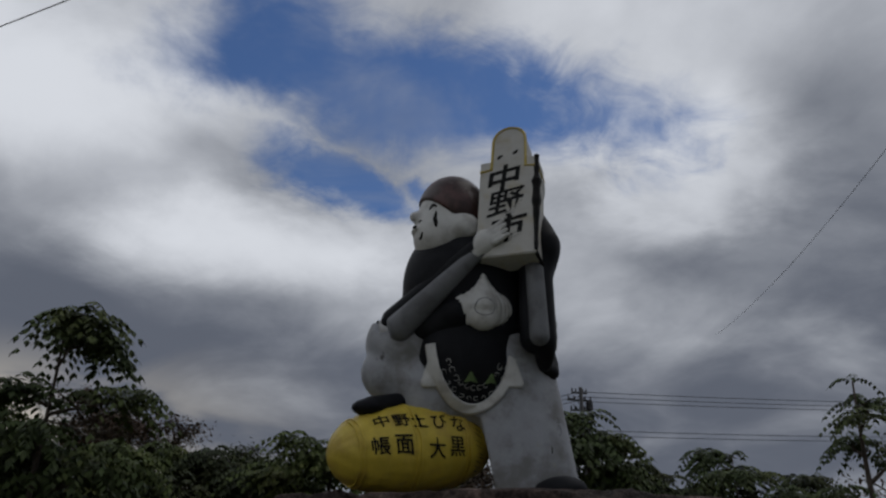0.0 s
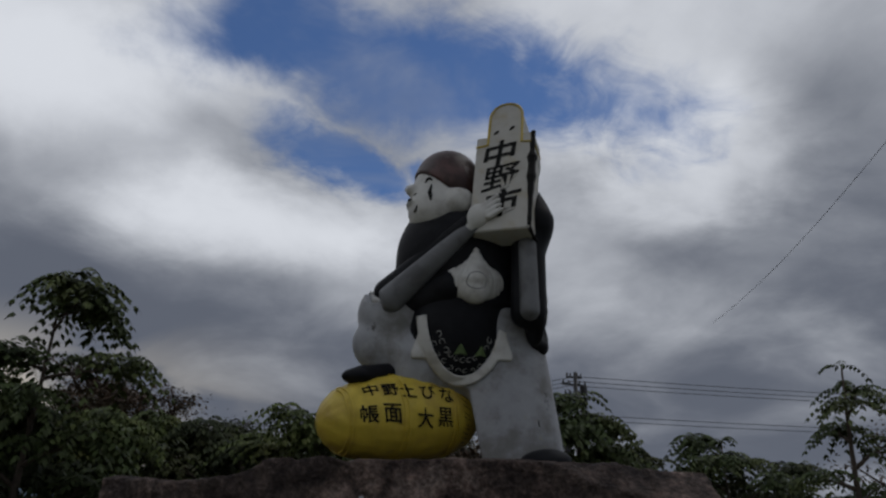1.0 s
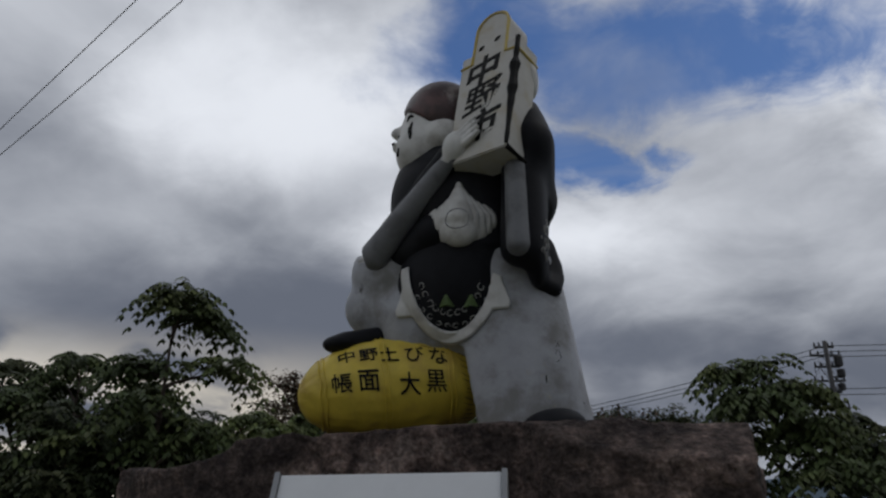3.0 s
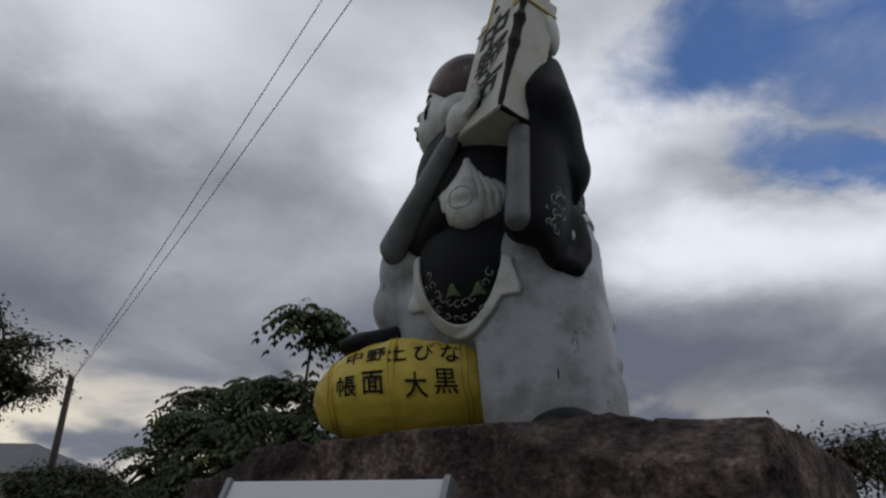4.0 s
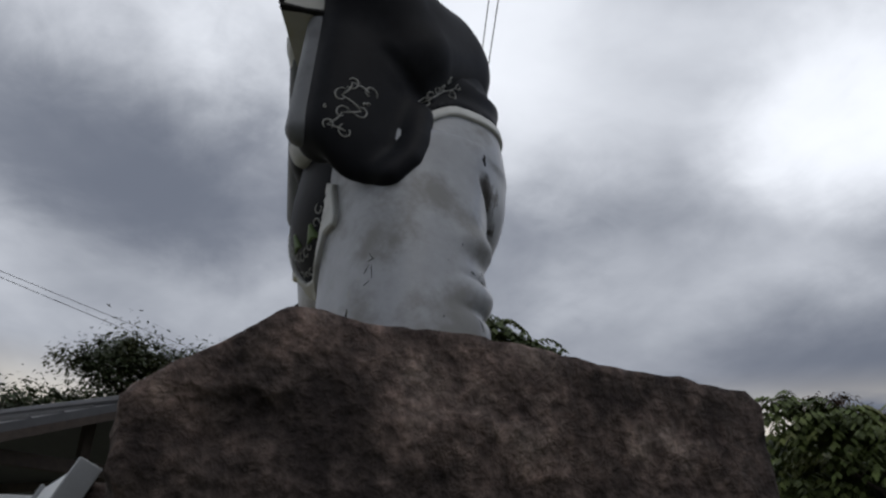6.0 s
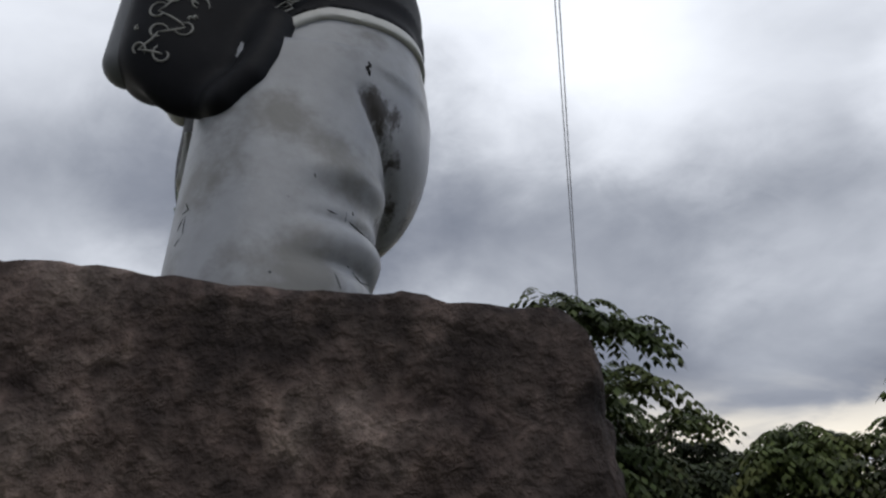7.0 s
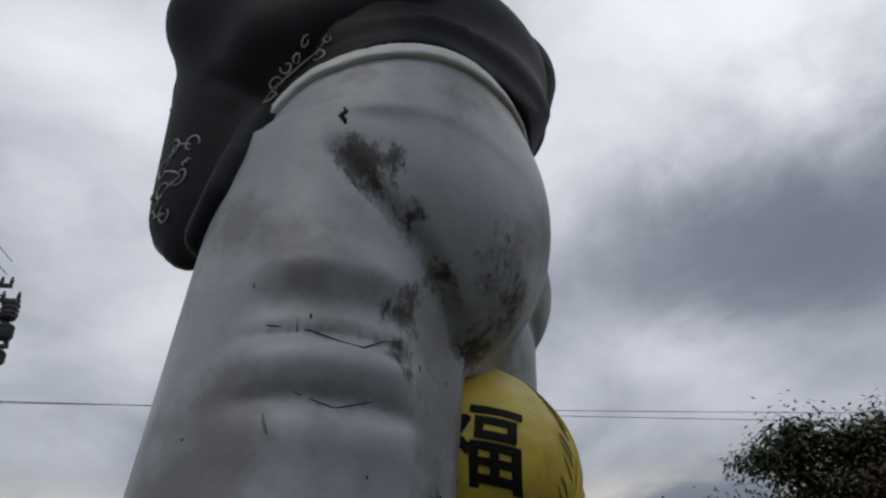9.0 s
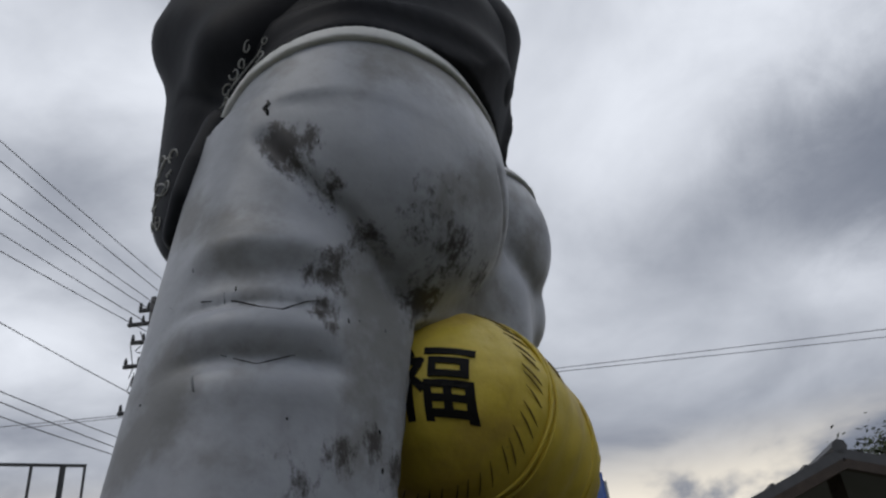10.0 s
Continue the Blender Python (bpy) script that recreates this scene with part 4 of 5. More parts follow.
def bale():
    root = thing("straw_bale", BALE_AT, "yellow painted straw bale with black writing, under the statue's foot", "bale")
    root.matrix_world = pose(*BALE_AT, 0, BALE_LEAN, BALE_TURN)
    bm = bmesh.new()
    sides, steps = 96, 72
    rnd = random.Random(7)
    rings = []
    for i in range(steps + 1):
        s = -BALE_L * math.cos(math.pi * i / steps)
        r = bale_radius(s)
        ring = []
        for k in range(sides):
            a = 2 * math.pi * k / sides
            w = 0.004 * math.sin(9 * s / BALE_L * 3 + 2 * math.sin(3 * a)) + 0.006 * noise.noise(Vector((s * 6, math.cos(a) * 3, math.sin(a) * 3)))
            straw = 0.0035 * noise.noise(Vector((s * 5, math.cos(a) * 26, math.sin(a) * 26)))
            rr = max(r + (w + straw) * min(1, r / 0.15), 0.0005)
            ring.append(bm.verts.new((s, BALE_Y * rr * math.cos(a), rr * math.sin(a))))
        rings.append(ring)
    for a, b in zip(rings, rings[1:]):
        for k in range(sides):
            bm.faces.new((a[k], b[k], b[(k + 1) % sides], a[(k + 1) % sides]))
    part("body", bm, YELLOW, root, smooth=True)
    # paired ties round the girth
    for s in (-0.505, -0.475, -0.125, -0.092, 0.285, 0.318):
        bm = bmesh.new()
        r = bale_radius(s)
        ring = [(s + 0.004 * math.sin(a * 9), BALE_Y * (r + 0.004) * math.cos(a), (r + 0.004) * math.sin(a)) for a in [2 * math.pi * k / 64 for k in range(65)]]
        tube(bm, ring, 0.0065, 6, cap=False)
        part("tie", bm, YELLOW, root, smooth=True)
    # stitch cuts along the girth
    bm = bmesh.new()
    for k in range(46):
        for s0 in (0.16, 0.40):
            a = 2 * math.pi * k / 46 + rnd.uniform(-0.03, 0.03)
            if s0 == 0.16 and not (0.2 < a < 2.6):
                continue
            pts = [(s, BALE_Y * (bale_radius(s) + 0.0035) * math.cos(a + 0.05 * j), (bale_radius(s) + 0.0035) * math.sin(a + 0.05 * j)) for j, s in enumerate(np.linspace(s0 - 0.035, s0 + 0.035 + rnd.uniform(0, 0.02), 4))]
            tube(bm, pts, [0.0012, 0.0028, 0.0028, 0.001], 4)
    tagged(part("stitches", bm, STRAWCUT, root), kind="stuff")

    def girth(x, y, z, s0, a0):
        s, a = s0 + x, a0 + y / BALE_R
        r = bale_radius(s) + 0.004 + z
        return Vector((s, -BALE_Y * r * math.cos(a), r * math.sin(a)))

    for s, a, ch in zip((-0.331, -0.194, -0.071, 0.088, 0.237), (0.70, 0.61, 0.54, 0.47, 0.38), "中野土びな"):
        letter("letter", ch, 0.115, root, lambda x, y, z, s=s, a=a: girth(x, y - 0.13 * x, z, s, a), bold=0.004)
    for s, a, ch in zip((-0.374, -0.212, 0.033, 0.198), (0.06, 0.03, -0.12, -0.13), "帳面大黒"):
        letter("letter", ch, 0.142, root, lambda x, y, z, s=s, a=a: girth(x, y - 0.13 * x, z, s, a), stretch=(0.88, 1), bold=0.008)

    def end(x, y, z):
        # on the bulging end: distance from the axis, then along the profile
        yy, zz = 0.080 + x + 0.10 * y, -0.048 + y - 0.10 * x
        r = math.hypot(yy / BALE_Y, zz)
        k = max(0.0, 1 - (r / BALE_R) ** (1 / 0.486)) ** (1 / BALE_BLUNT)
        return Vector((BALE_L * k + 0.004 + z, yy + 0.5 * z, zz))

    letter("letter", "福", 0.205, root, end, stretch=(1.02, 1), bold=0.012)
    return root


bale()


# ------------------------------------------------------------------ the panel on the boulder's face
def panel():
    root = new("information_sign")
    root.matrix_world = Matrix.Translation((0.98, 4.50, 1.575)) @ pose(0, 0, 0, -24, 0, 2)
    tagged(root, "blank white sign panel set into the boulder's face", "sign panel")
    bm = bmesh.new()
    box(bm, (-0.545, -0.012, -0.80), (0.545, 0.012, -0.006), 0.004)
    part("plate", bm, PANEL, root)
    for x in (-0.56, 0.56):
        bm = bmesh.new()
        box(bm, (x - 0.014, -0.03, -0.82), (x + 0.014, 0.05, 0.004), 0.004)
        part("frame_side", bm, STEEL, root)
    bm = bmesh.new()
    box(bm, (-0.545, 0.013, -0.82), (0.545, 0.05, 0.0), 0.004)
    part("backing", bm, STEEL, root)
    return root


panel()


# ------------------------------------------------------------------ trees and shrubs
def leaf_blade(verts, faces, at, d, up, length, width, droop):
    """One leaflet of two folded halves."""
    side = d.cross(up)
    if side.length < 1e-4:
        side = d.orthogonal()
    side.normalize()
    n = side.cross(d)
    i = len(verts)
    verts += [at, at + d * length * 0.45 + side * width * 0.5 - n * width * 0.12, at + d * length - n * droop * length, at + d * length * 0.45 - side * width * 0.5 - n * width * 0.12]
    faces += [(i, i + 1, i + 2), (i, i + 2, i + 3)]


def tree(name, at, height, spread, label, leaf_mat, seed, limbs=9, twigs=7, compound=True, leaf=0.13, trunk_r=0.06, bare=0.25, fronds=5, category="tree", density=1.0, lean=(0, 0), group="", rising=(0.35, 0.95)):
    rnd = random.Random(seed)
    root = thing(name, at, label, category, group)
    wood = bmesh.new()
    lv, lf = [], []
    top = Vector((lean[0], lean[1], height))
    trunk = []
    for k in range(8):
        t = k / 7
        trunk.append(Vector((lean[0] * t + 0.06 * height * 0.25 * math.sin(3 * t + seed), lean[1] * t + 0.06 * height * 0.25 * math.sin(2.3 * t + seed * 2), height * 0.97 * t)))
    tube(wood, trunk, [trunk_r * (1 - 0.85 * k / 7) for k in range(8)], 8)
    ends = [(trunk[-1], Vector((0, 0, 1)), 0.6)]
    for i in range(limbs):
        t = bare + (0.95 - bare) * (i + rnd.random() * 0.8) / limbs
        k = min(int(t * 7), 6)
        p0 = trunk[k].lerp(trunk[k + 1], t * 7 - k)
        ang = i * 2.4 + rnd.uniform(-0.5, 0.5)
        reach = spread * (0.55 + 0.6 * rnd.random()) * (1.0 - 0.55 * max(0, t - 0.35) / 0.65)
        out = Vector((math.cos(ang), math.sin(ang), 0))
        rise = rnd.uniform(*rising)
        pts, r0 = [], trunk_r * (0.6 - 0.4 * t) + 0.006
        for j in range(6):
            s = j / 5
            pts.append(p0 + out * reach * s + Vector((0, 0, reach * (rise * s - 0.15 * s * s))) + Vector((rnd.uniform(-1, 1), rnd.uniform(-1, 1), rnd.uniform(-1, 1))) * 0.05 * reach * s)
        tube(wood, pts, [r0 * (1 - 0.75 * j / 5) for j in range(6)], 6)
        ends.append((pts[-1], (pts[-1] - pts[-2]).normalized(), 1.0))
        for j in range(twigs):
            s = rnd.uniform(0.3, 1.0)
            q = pts[min(int(s * 5), 4)].lerp(pts[min(int(s * 5) + 1, 5)], s * 5 % 1)
            a2 = ang + rnd.uniform(-1.4, 1.4)
            dirn = Vector((math.cos(a2), math.sin(a2), rnd.uniform(0.1, 0.9))).normalized()
            ln = reach * rnd.uniform(0.18, 0.42)
            q2 = q + dirn * ln
            tube(wood, [q, q + dirn * ln * 0.5 + Vector((0, 0, 0.02)), q2], [r0 * 0.35, r0 * 0.25, r0 * 0.12], 5)
            ends.append((q2, dirn, 0.8))
            if rnd.random() < 0.6:
                ends.append((q.lerp(q2, 0.5), dirn, 0.7))
    part("trunk", wood, BARK, root, smooth=True)
    for p, d, k in ends:
        m = max(1, int(round(fronds * density * rnd.uniform(0.7, 1.3))))
        for f in range(m):
            a = 2 * math.pi * f / m + rnd.uniform(-0.5, 0.5)
            out = (Vector((math.cos(a), math.sin(a), rnd.uniform(0.05, 0.7))) + d * 0.6).normalized()
            if compound:
                # a drooping frond with paired leaflets
                ln, pairs = leaf * rnd.uniform(3.2, 5.0), 7
                prev = p
                for j in range(1, pairs + 1):
                    s = j / pairs
                    here = p + out * ln * s - Vector((0, 0, ln * 0.75 * s * s))
                    along = (here - prev).normalized()
                    side = along.cross(Vector((0, 0, 1)))
                    side = side.normalized() if side.length > 1e-3 else Vector((1, 0, 0))
                    for sg in (-1, 1):
                        dl = (side * sg + along * 0.55 + Vector((0, 0, -0.45 - 0.3 * rnd.random()))).normalized()
                        leaf_blade(lv, lf, here, dl, Vector((0, 0, 1)), leaf * rnd.uniform(0.75, 1.15) * (1.1 - 0.4 * s), leaf * 0.46, 0.18)
                    prev = here
                leaf_blade(lv, lf, prev, (out + Vector((0, 0, -1.2))).normalized(), Vector((0, 0, 1)), leaf, leaf * 0.46, 0.2)
            else:
                for j in range(11):
                    q = p + Vector((rnd.gauss(0, 1), rnd.gauss(0, 1), rnd.gauss(0, 0.8))) * leaf * 2.1
                    dl = Vector((rnd.gauss(0, 1), rnd.gauss(0, 1), rnd.gauss(-0.3, 0.7))).normalized()
                    leaf_blade(lv, lf, q, dl, Vector((0, 0, 1)), leaf * rnd.uniform(0.7, 1.2), leaf * 0.55, 0.15)
    me = bpy.data.meshes.new("crown")
    me.from_pydata([v[:] for v in lv], [], lf)
    me.materials.append(leaf_mat)
    ob = new("crown", me)
    ob.parent = root
    return root


def spreading_tree(name, at, height, spread, label, leaf_mat, seed, leaf=0.075, trunk_r=0.16, fork=0.25, pads=60, flat=0.35, pad=0.42, forks=3, category="tree", lean=0.0, depth=3):
    """A tree whose trunk forks again and again, with flattened pads of small leaves on the twigs."""
    rnd = random.Random(seed)
    root = thing(name, at, label, category)
    wood = bmesh.new()
    lv, lf, tips = [], [], []

    def grow(p, d, length, r, level):
        pts, q, dd = [p], p, d
        for k in range(4):
            dd = (dd + Vector((rnd.uniform(-1, 1), rnd.uniform(-1, 1), rnd.uniform(-0.6, 0.7))) * 0.16).normalized()
            q = q + dd * length / 4
            pts.append(q)
        tube(wood, pts, [r * (1 - 0.11 * k) for k in range(5)], 7 if level < 2 else 5)
        if level >= depth:
            tips.append((q, dd))
            tips.append((pts[2], dd))
            return
        n = forks if level == 0 else rnd.choice((2, 3, 3))
        a0 = rnd.uniform(0, 6.28)
        for k in range(n):
            a = a0 + 2 * math.pi * k / n + rnd.uniform(-0.4, 0.4)
            out = Vector((math.cos(a), math.sin(a), 0))
            wide = (0.75, 0.85, 0.9, 1.0)[min(level, 3)] * spread / height * 1.5
            nd = (dd * 0.8 + out * wide + Vector((0, 0, 0.22 - 0.06 * level))).normalized()
            grow(q if k < 2 else pts[3], nd, length * rnd.uniform(0.62, 0.9), r * 0.62, level + 1)
        if level > 0:
            tips.append((pts[3], dd))

    grow(Vector((0, 0, -0.05)), Vector((lean, 0, 1)).normalized(), height * fork, trunk_r, 0)
    top = max(q.z for q, d in tips)
    far = max(math.hypot(q.x, q.y) for q, d in tips)
    kz, kr = (height - 0.25) / top, (spread - 0.2) / far
    for v in wood.verts:
        v.co = Vector((v.co.x * kr, v.co.y * kr, v.co.z * kz)) if v.co.z > 0.6 else v.co
    part("trunk", wood, BARK, root, smooth=True)
    for q, d in tips:
        c = Vector((q.x * kr, q.y * kr, q.z * kz))
        size = pad * rnd.uniform(0.6, 1.3)
        for k in range(16):
            # the close heart of the pad
            t = rnd.uniform(0, 6.28)
            off = Vector((math.cos(t), math.sin(t), 0)) * size * rnd.uniform(0, 0.5) + Vector((0, 0, rnd.gauss(0, 0.25) * size * flat))
            dl = Vector((math.cos(t), math.sin(t), rnd.gauss(-0.2, 0.3))).normalized()
            leaf_blade(lv, lf, c + off, dl, Vector((rnd.gauss(0, 0.4), rnd.gauss(0, 0.4), 1)), size * rnd.uniform(0.2, 0.36), size * rnd.uniform(0.14, 0.24), 0.2)
        for k in range(int(pads * rnd.uniform(0.5, 1.4))):
            a, rr = rnd.uniform(0, 6.28), size * 1.1 * rnd.random() ** 0.75
            off = Vector((rr * math.cos(a), rr * math.sin(a), rnd.gauss(0, 1) * size * flat * 0.6 - 0.35 * rr * rr / size))
            dl = Vector((math.cos(a) + rnd.gauss(0, 0.6), math.sin(a) + rnd.gauss(0, 0.6), rnd.gauss(-0.35, 0.4))).normalized()
            leaf_blade(lv, lf, c + off, dl, Vector((rnd.gauss(0, 0.3), rnd.gauss(0, 0.3), 1)), leaf * rnd.uniform(0.7, 1.5), leaf * rnd.uniform(0.4, 0.7), rnd.uniform(0, 0.3))
    me = bpy.data.meshes.new("crown")
    me.from_pydata([v[:] for v in lv], [], lf)
    me.materials.append(leaf_mat)
    ob = new("crown", me)
    ob.parent = root
    return root


TREES = [
    # name, place, height, spread, material, seed, more
    ("young_tree", (-2.8, 8.85, 0), 4.05, 1.0, LEAF, 11, dict(label="young tree with drooping compound green leaves, in the thicket", limbs=12, twigs=5, leaf=0.13, bare=0.12)),
    ("young_tree", (-5.1, 10.4, 0), 3.7, 1.5, LEAF, 12, dict(label="leafy green sapling with compound leaves in the thicket", limbs=11, twigs=6, leaf=0.12, bare=0.15)),
    ("shrub", (-3.5, 9.5, 0), 2.55, 1.4, LEAF_DARK, 13, dict(label="dense dark green shrub below the young trees", limbs=14, twigs=9, leaf=0.11, bare=0.1, category="shrub")),
    ("shrub", (-2.3, 11.5, 0), 2.75, 1.4, LEAF_LIGHT, 14, dict(label="green shrub with serrated leaves beside the boulder", limbs=13, twigs=8, leaf=0.12, bare=0.1, category="shrub")),
    ("young_tree", (4.7, 12.4, 0), 3.6, 1.1, LEAF, 18, dict(label="young tree with hanging compound leaves beside the power line", limbs=10, twigs=6, leaf=0.16, bare=0.3)),
    ("shrub", (6.6, 13.4, 0), 2.65, 1.3, LEAF_DARK, 19, dict(label="dark green shrub under the young tree", limbs=13, twigs=9, leaf=0.13, bare=0.1, category="shrub")),
    ("young_tree", (7.9, 13.2, 0), 3.05, 1.4, LEAF, 20, dict(label="sparse leafy sapling at the hedge", limbs=10, twigs=6, leaf=0.13, bare=0.2)),
    ("sapling", (5.75, 7.0, 0), 3.2, 0.6, LEAF, 22, dict(label="tall thin sapling with upright twigs", limbs=9, twigs=4, leaf=0.09, bare=0.25, fronds=3)),
    ("shrub", (0.4, 10.9, 0), 2.75, 1.35, LEAF_LIGHT, 27, dict(label="green shrub behind the boulder", limbs=13, twigs=8, leaf=0.12, bare=0.1, category="shrub")),
    ("shrub", (2.5, 12.3, 0), 2.75, 1.4, LEAF_RED, 28, dict(label="reddish green shrub behind the boulder", limbs=13, twigs=9, compound=False, leaf=0.09, bare=0.1, fronds=5, category="shrub")),
    ("shrub", (-0.8, 12.0, 0), 2.6, 1.4, LEAF_DARK, 29, dict(label="dark shrub behind the boulder", limbs=13, twigs=8, leaf=0.12, bare=0.1, category="shrub")),
    ("shrub", (-1.0, 12.8, 0), 2.35, 1.5, LEAF_DARK, 31, dict(label="dense dark shrub behind the bale", limbs=15, twigs=9, leaf=0.12, bare=0.05, category="shrub")),
    ("shrub", (-4.4, 12.0, 0), 2.9, 1.6, LEAF_DARK, 32, dict(label="dense dark shrub in the thicket", limbs=16, twigs=9, leaf=0.13, bare=0.05, category="shrub")),
    ("shrub", (-6.4, 11.2, 0), 3.7, 1.45, LEAF_DARK, 33, dict(label="dense dark green shrub in the thicket", limbs=16, twigs=9, leaf=0.13, bare=0.05, category="shrub")),
    ("shrub", (-3.4, 14.5, 0), 3.0, 1.8, LEAF_RED, 34, dict(label="reddish brown shrub behind the thicket", limbs=16, twigs=10, compound=False, leaf=0.08, bare=0.05, fronds=5, category="shrub")),
    ("shrub", (-4.7, 8.9, 0), 2.2, 0.9, LEAF_DARK, 35, dict(label="low dark shrub at the foot of the thicket", limbs=15, twigs=9, leaf=0.11, bare=0.05, category="shrub")),
    ("shrub", (9.2, 14.5, 0), 2.3, 1.5, LEAF_DARK, 36, dict(label="low dark shrub by the hedge", limbs=14, twigs=8, leaf=0.12, bare=0.05, category="shrub")),
    ("sapling", (6.6, 7.4, 0), 2.6, 0.7, LEAF_RED, 37, dict(label="short thin sapling with reddish leaves", limbs=10, twigs=4, compound=False, leaf=0.06, bare=0.2, fronds=2)),
]
for name, at, height, spread, mat, seed, more in TREES:
    tree(name, at, height, spread, more.pop("label"), mat, seed, **more)
# wide trees farther off: place, height, spread, leaves, seed, label, more
for at, height, spread, mat, seed, label, more in [
    ((-4.3, 20.0, 0), 5.3, 2.8, LEAF_RED, 16, "thin-leaved reddish tree behind the thicket", dict(pads=70, pad=0.5, leaf=0.085, depth=4)),
    ((-1.2, 21.5, 0), 4.3, 2.5, LEAF_DARK, 17, "low dark green tree behind the thicket", dict(pads=120, pad=0.5, leaf=0.09, depth=4)),
    ((4.6, 28.0, 0), 5.2, 2.4, LEAF_DARK, 21, "dark tree far behind the boulder", dict(pads=90, pad=0.5, leaf=0.11, depth=4)),
    ((-12.4, 9.5, 0), 5.9, 2.86, LEAF_DARK, 23, "broad old tree with open crown and bare limbs", dict(pads=95, pad=0.46, leaf=0.08, lean=-0.12, depth=4)),
    ((-13.6, 8.2, 0), 6.1, 2.9, LEAF_RED, 24, "broad open-crowned tree turning brown", dict(pads=190, pad=0.6, leaf=0.085, forks=4, depth=4)),
    ((-14.3, 5.3, 0), 6.3, 4.2, LEAF_DARK, 25, "dark broad tree behind the pavilion", dict(pads=300, pad=0.74, leaf=0.11, forks=4, depth=4, flat=0.5)),
    ((-13.0, 13.5, 0), 3.1, 2.2, LEAF_DARK, 26, "low bushy tree by the open field", dict(pads=200, pad=0.55, leaf=0.08, fork=0.2, depth=4)),
]:
    spreading_tree("broad_tree" if spread > 2.85 else "bushy_tree", at, height, spread, label, mat, seed, **more)


# ------------------------------------------------------------------ poles and wires
def wire(a, b, sag, label="thin black overhead power cable", r=0.012):
    a, b = Vector(a), Vector(b)
    bm = bmesh.new()
    pts = [a.lerp(b, k / 24) - Vector((0, 0, sag * 4 * (k / 24) * (1 - k / 24))) for k in range(25)]
    tube(bm, pts, r, 5)
    return tagged(part("power_cable", bm, CABLE), label, "cable", "overhead cables")


def plain_pole(at, height):
    root = thing("wooden_pole", at, "plain dark wooden pole holding overhead cables", "pole")
    bm = bmesh.new()
    tube(bm, [(0, 0, 0), (0, 0, height * 0.5), (0.02, 0, height)], [0.14, 0.12, 0.10], 12)
    part("shaft", bm, TIMBER, root, smooth=True)
    return root


def utility_pole(at, height, turn, rich):
    root = thing("utility_pole", at, "dark utility pole with crossarms, insulators and cables" if rich else "concrete utility pole with crossarms and insulators", "utility pole", turn=turn)
    bm = bmesh.new()
    tube(bm, [(0, 0, 0), (0, 0, height * 0.5), (0, 0, height + 0.15)], [0.14, 0.105, 0.075] if rich else [0.17, 0.14, 0.11], 12)
    part("shaft", bm, DARKMETAL if rich else CONCRETE, root, smooth=True)
    arms = [(0.05, 0.35), (0.35, 0.55), (0.75, 0.45), (1.25, 0.55), (1.65, 0.35), (2.2, 0.55), (2.75, 0.45), (3.2, 0.5)] if rich else [(0.2, 1.0), (0.6, 0.8), (2.1, 0.9)]
    steel = DARKMETAL if rich else STEEL
    for drop, half in arms:
        bm = bmesh.new()
        box(bm, (-half, 0.08, height - drop - 0.035), (half, 0.15, height - drop + 0.035), 0.006)
        part("crossarm", bm, steel, root)
        for x in (-half * 0.92, -half * 0.45, half * 0.45, half * 0.92):
            bm = bmesh.new()
            tube(bm, [(x, 0.115, height - drop + 0.03), (x, 0.115, height - drop + 0.07), (x, 0.115, height - drop + 0.11), (x, 0.115, height - drop + 0.18)], [0.015, 0.04, 0.035, 0.02], 8)
            part("insulator", bm, steel if rich else PANEL, root)
    if rich:
        for x, y, z, r, h in ((0.42, 0.1, 0.55, 0.14, 0.16), (0.44, 0.1, 0.98, 0.13, 0.12), (0.40, 0.15, 1.45, 0.12, 0.10), (-0.33, 0.2, 2.95, 0.15, 0.24), (0.33, 0.2, 2.95, 0.15, 0.24)):
            bm = bmesh.new()
            tube(bm, [(x, y, height - z - h - 0.03), (x, y, height - z - h), (x, y, height - z + h), (x, y, height - z + h + 0.03)], [r * 0.75, r, r, r * 0.7], 14)
            box_ = part("transformer", bm, DARKMETAL, root)
            for k in (-0.6, 0.0, 0.6):
                bm = bmesh.new()
                tube(bm, [(x + (r + 0.012) * math.cos(a), y + (r + 0.012) * math.sin(a), height - z + h * k) for a in [2 * math.pi * q / 12 for q in range(13)]], 0.012, 4, cap=False)
                part("cooling_rib", bm, DARKMETAL, box_)
            bm = bmesh.new()
            box(bm, (min(0, x), y - 0.02, height - z - h - 0.05), (max(0, x), y + 0.02, height - z - h))
            part("bracket", bm, DARKMETAL, root)
        for k in range(9):
            bm = bmesh.new()
            z, s = height - 4.4 + 0.42 * k, 1 if k % 2 else -1
            tube(bm, [(0.06 * s, 0, z), (0.24 * s, 0, z + 0.02)], 0.010, 5)
            part("step_bolt", bm, DARKMETAL, root)
        rnd = random.Random(4)
        for k in range(14):
            z0 = rnd.uniform(0.0, 2.6)
            z1, x0, x1 = z0 + rnd.uniform(0.3, 0.8), rnd.uniform(-0.5, 0.55), rnd.uniform(-0.45, 0.5)
            bm = bmesh.new()
            tube(bm, [(x0, 0.12, height - z0), ((x0 + x1) / 2 + rnd.uniform(-0.2, 0.2), 0.18, height - (z0 + z1) / 2 - 0.12), (x1, 0.1, height - z1)], 0.010, 5)
            part("lead", bm, CABLE, root)
    return root


plain_pole((-20.1, 17.6, 0), 6.4)
utility_pole((10.9, 28.7, 0), 7.15, 10, True)
utility_pole((-3.97, -6.03, 0), 8.55, 129, True)
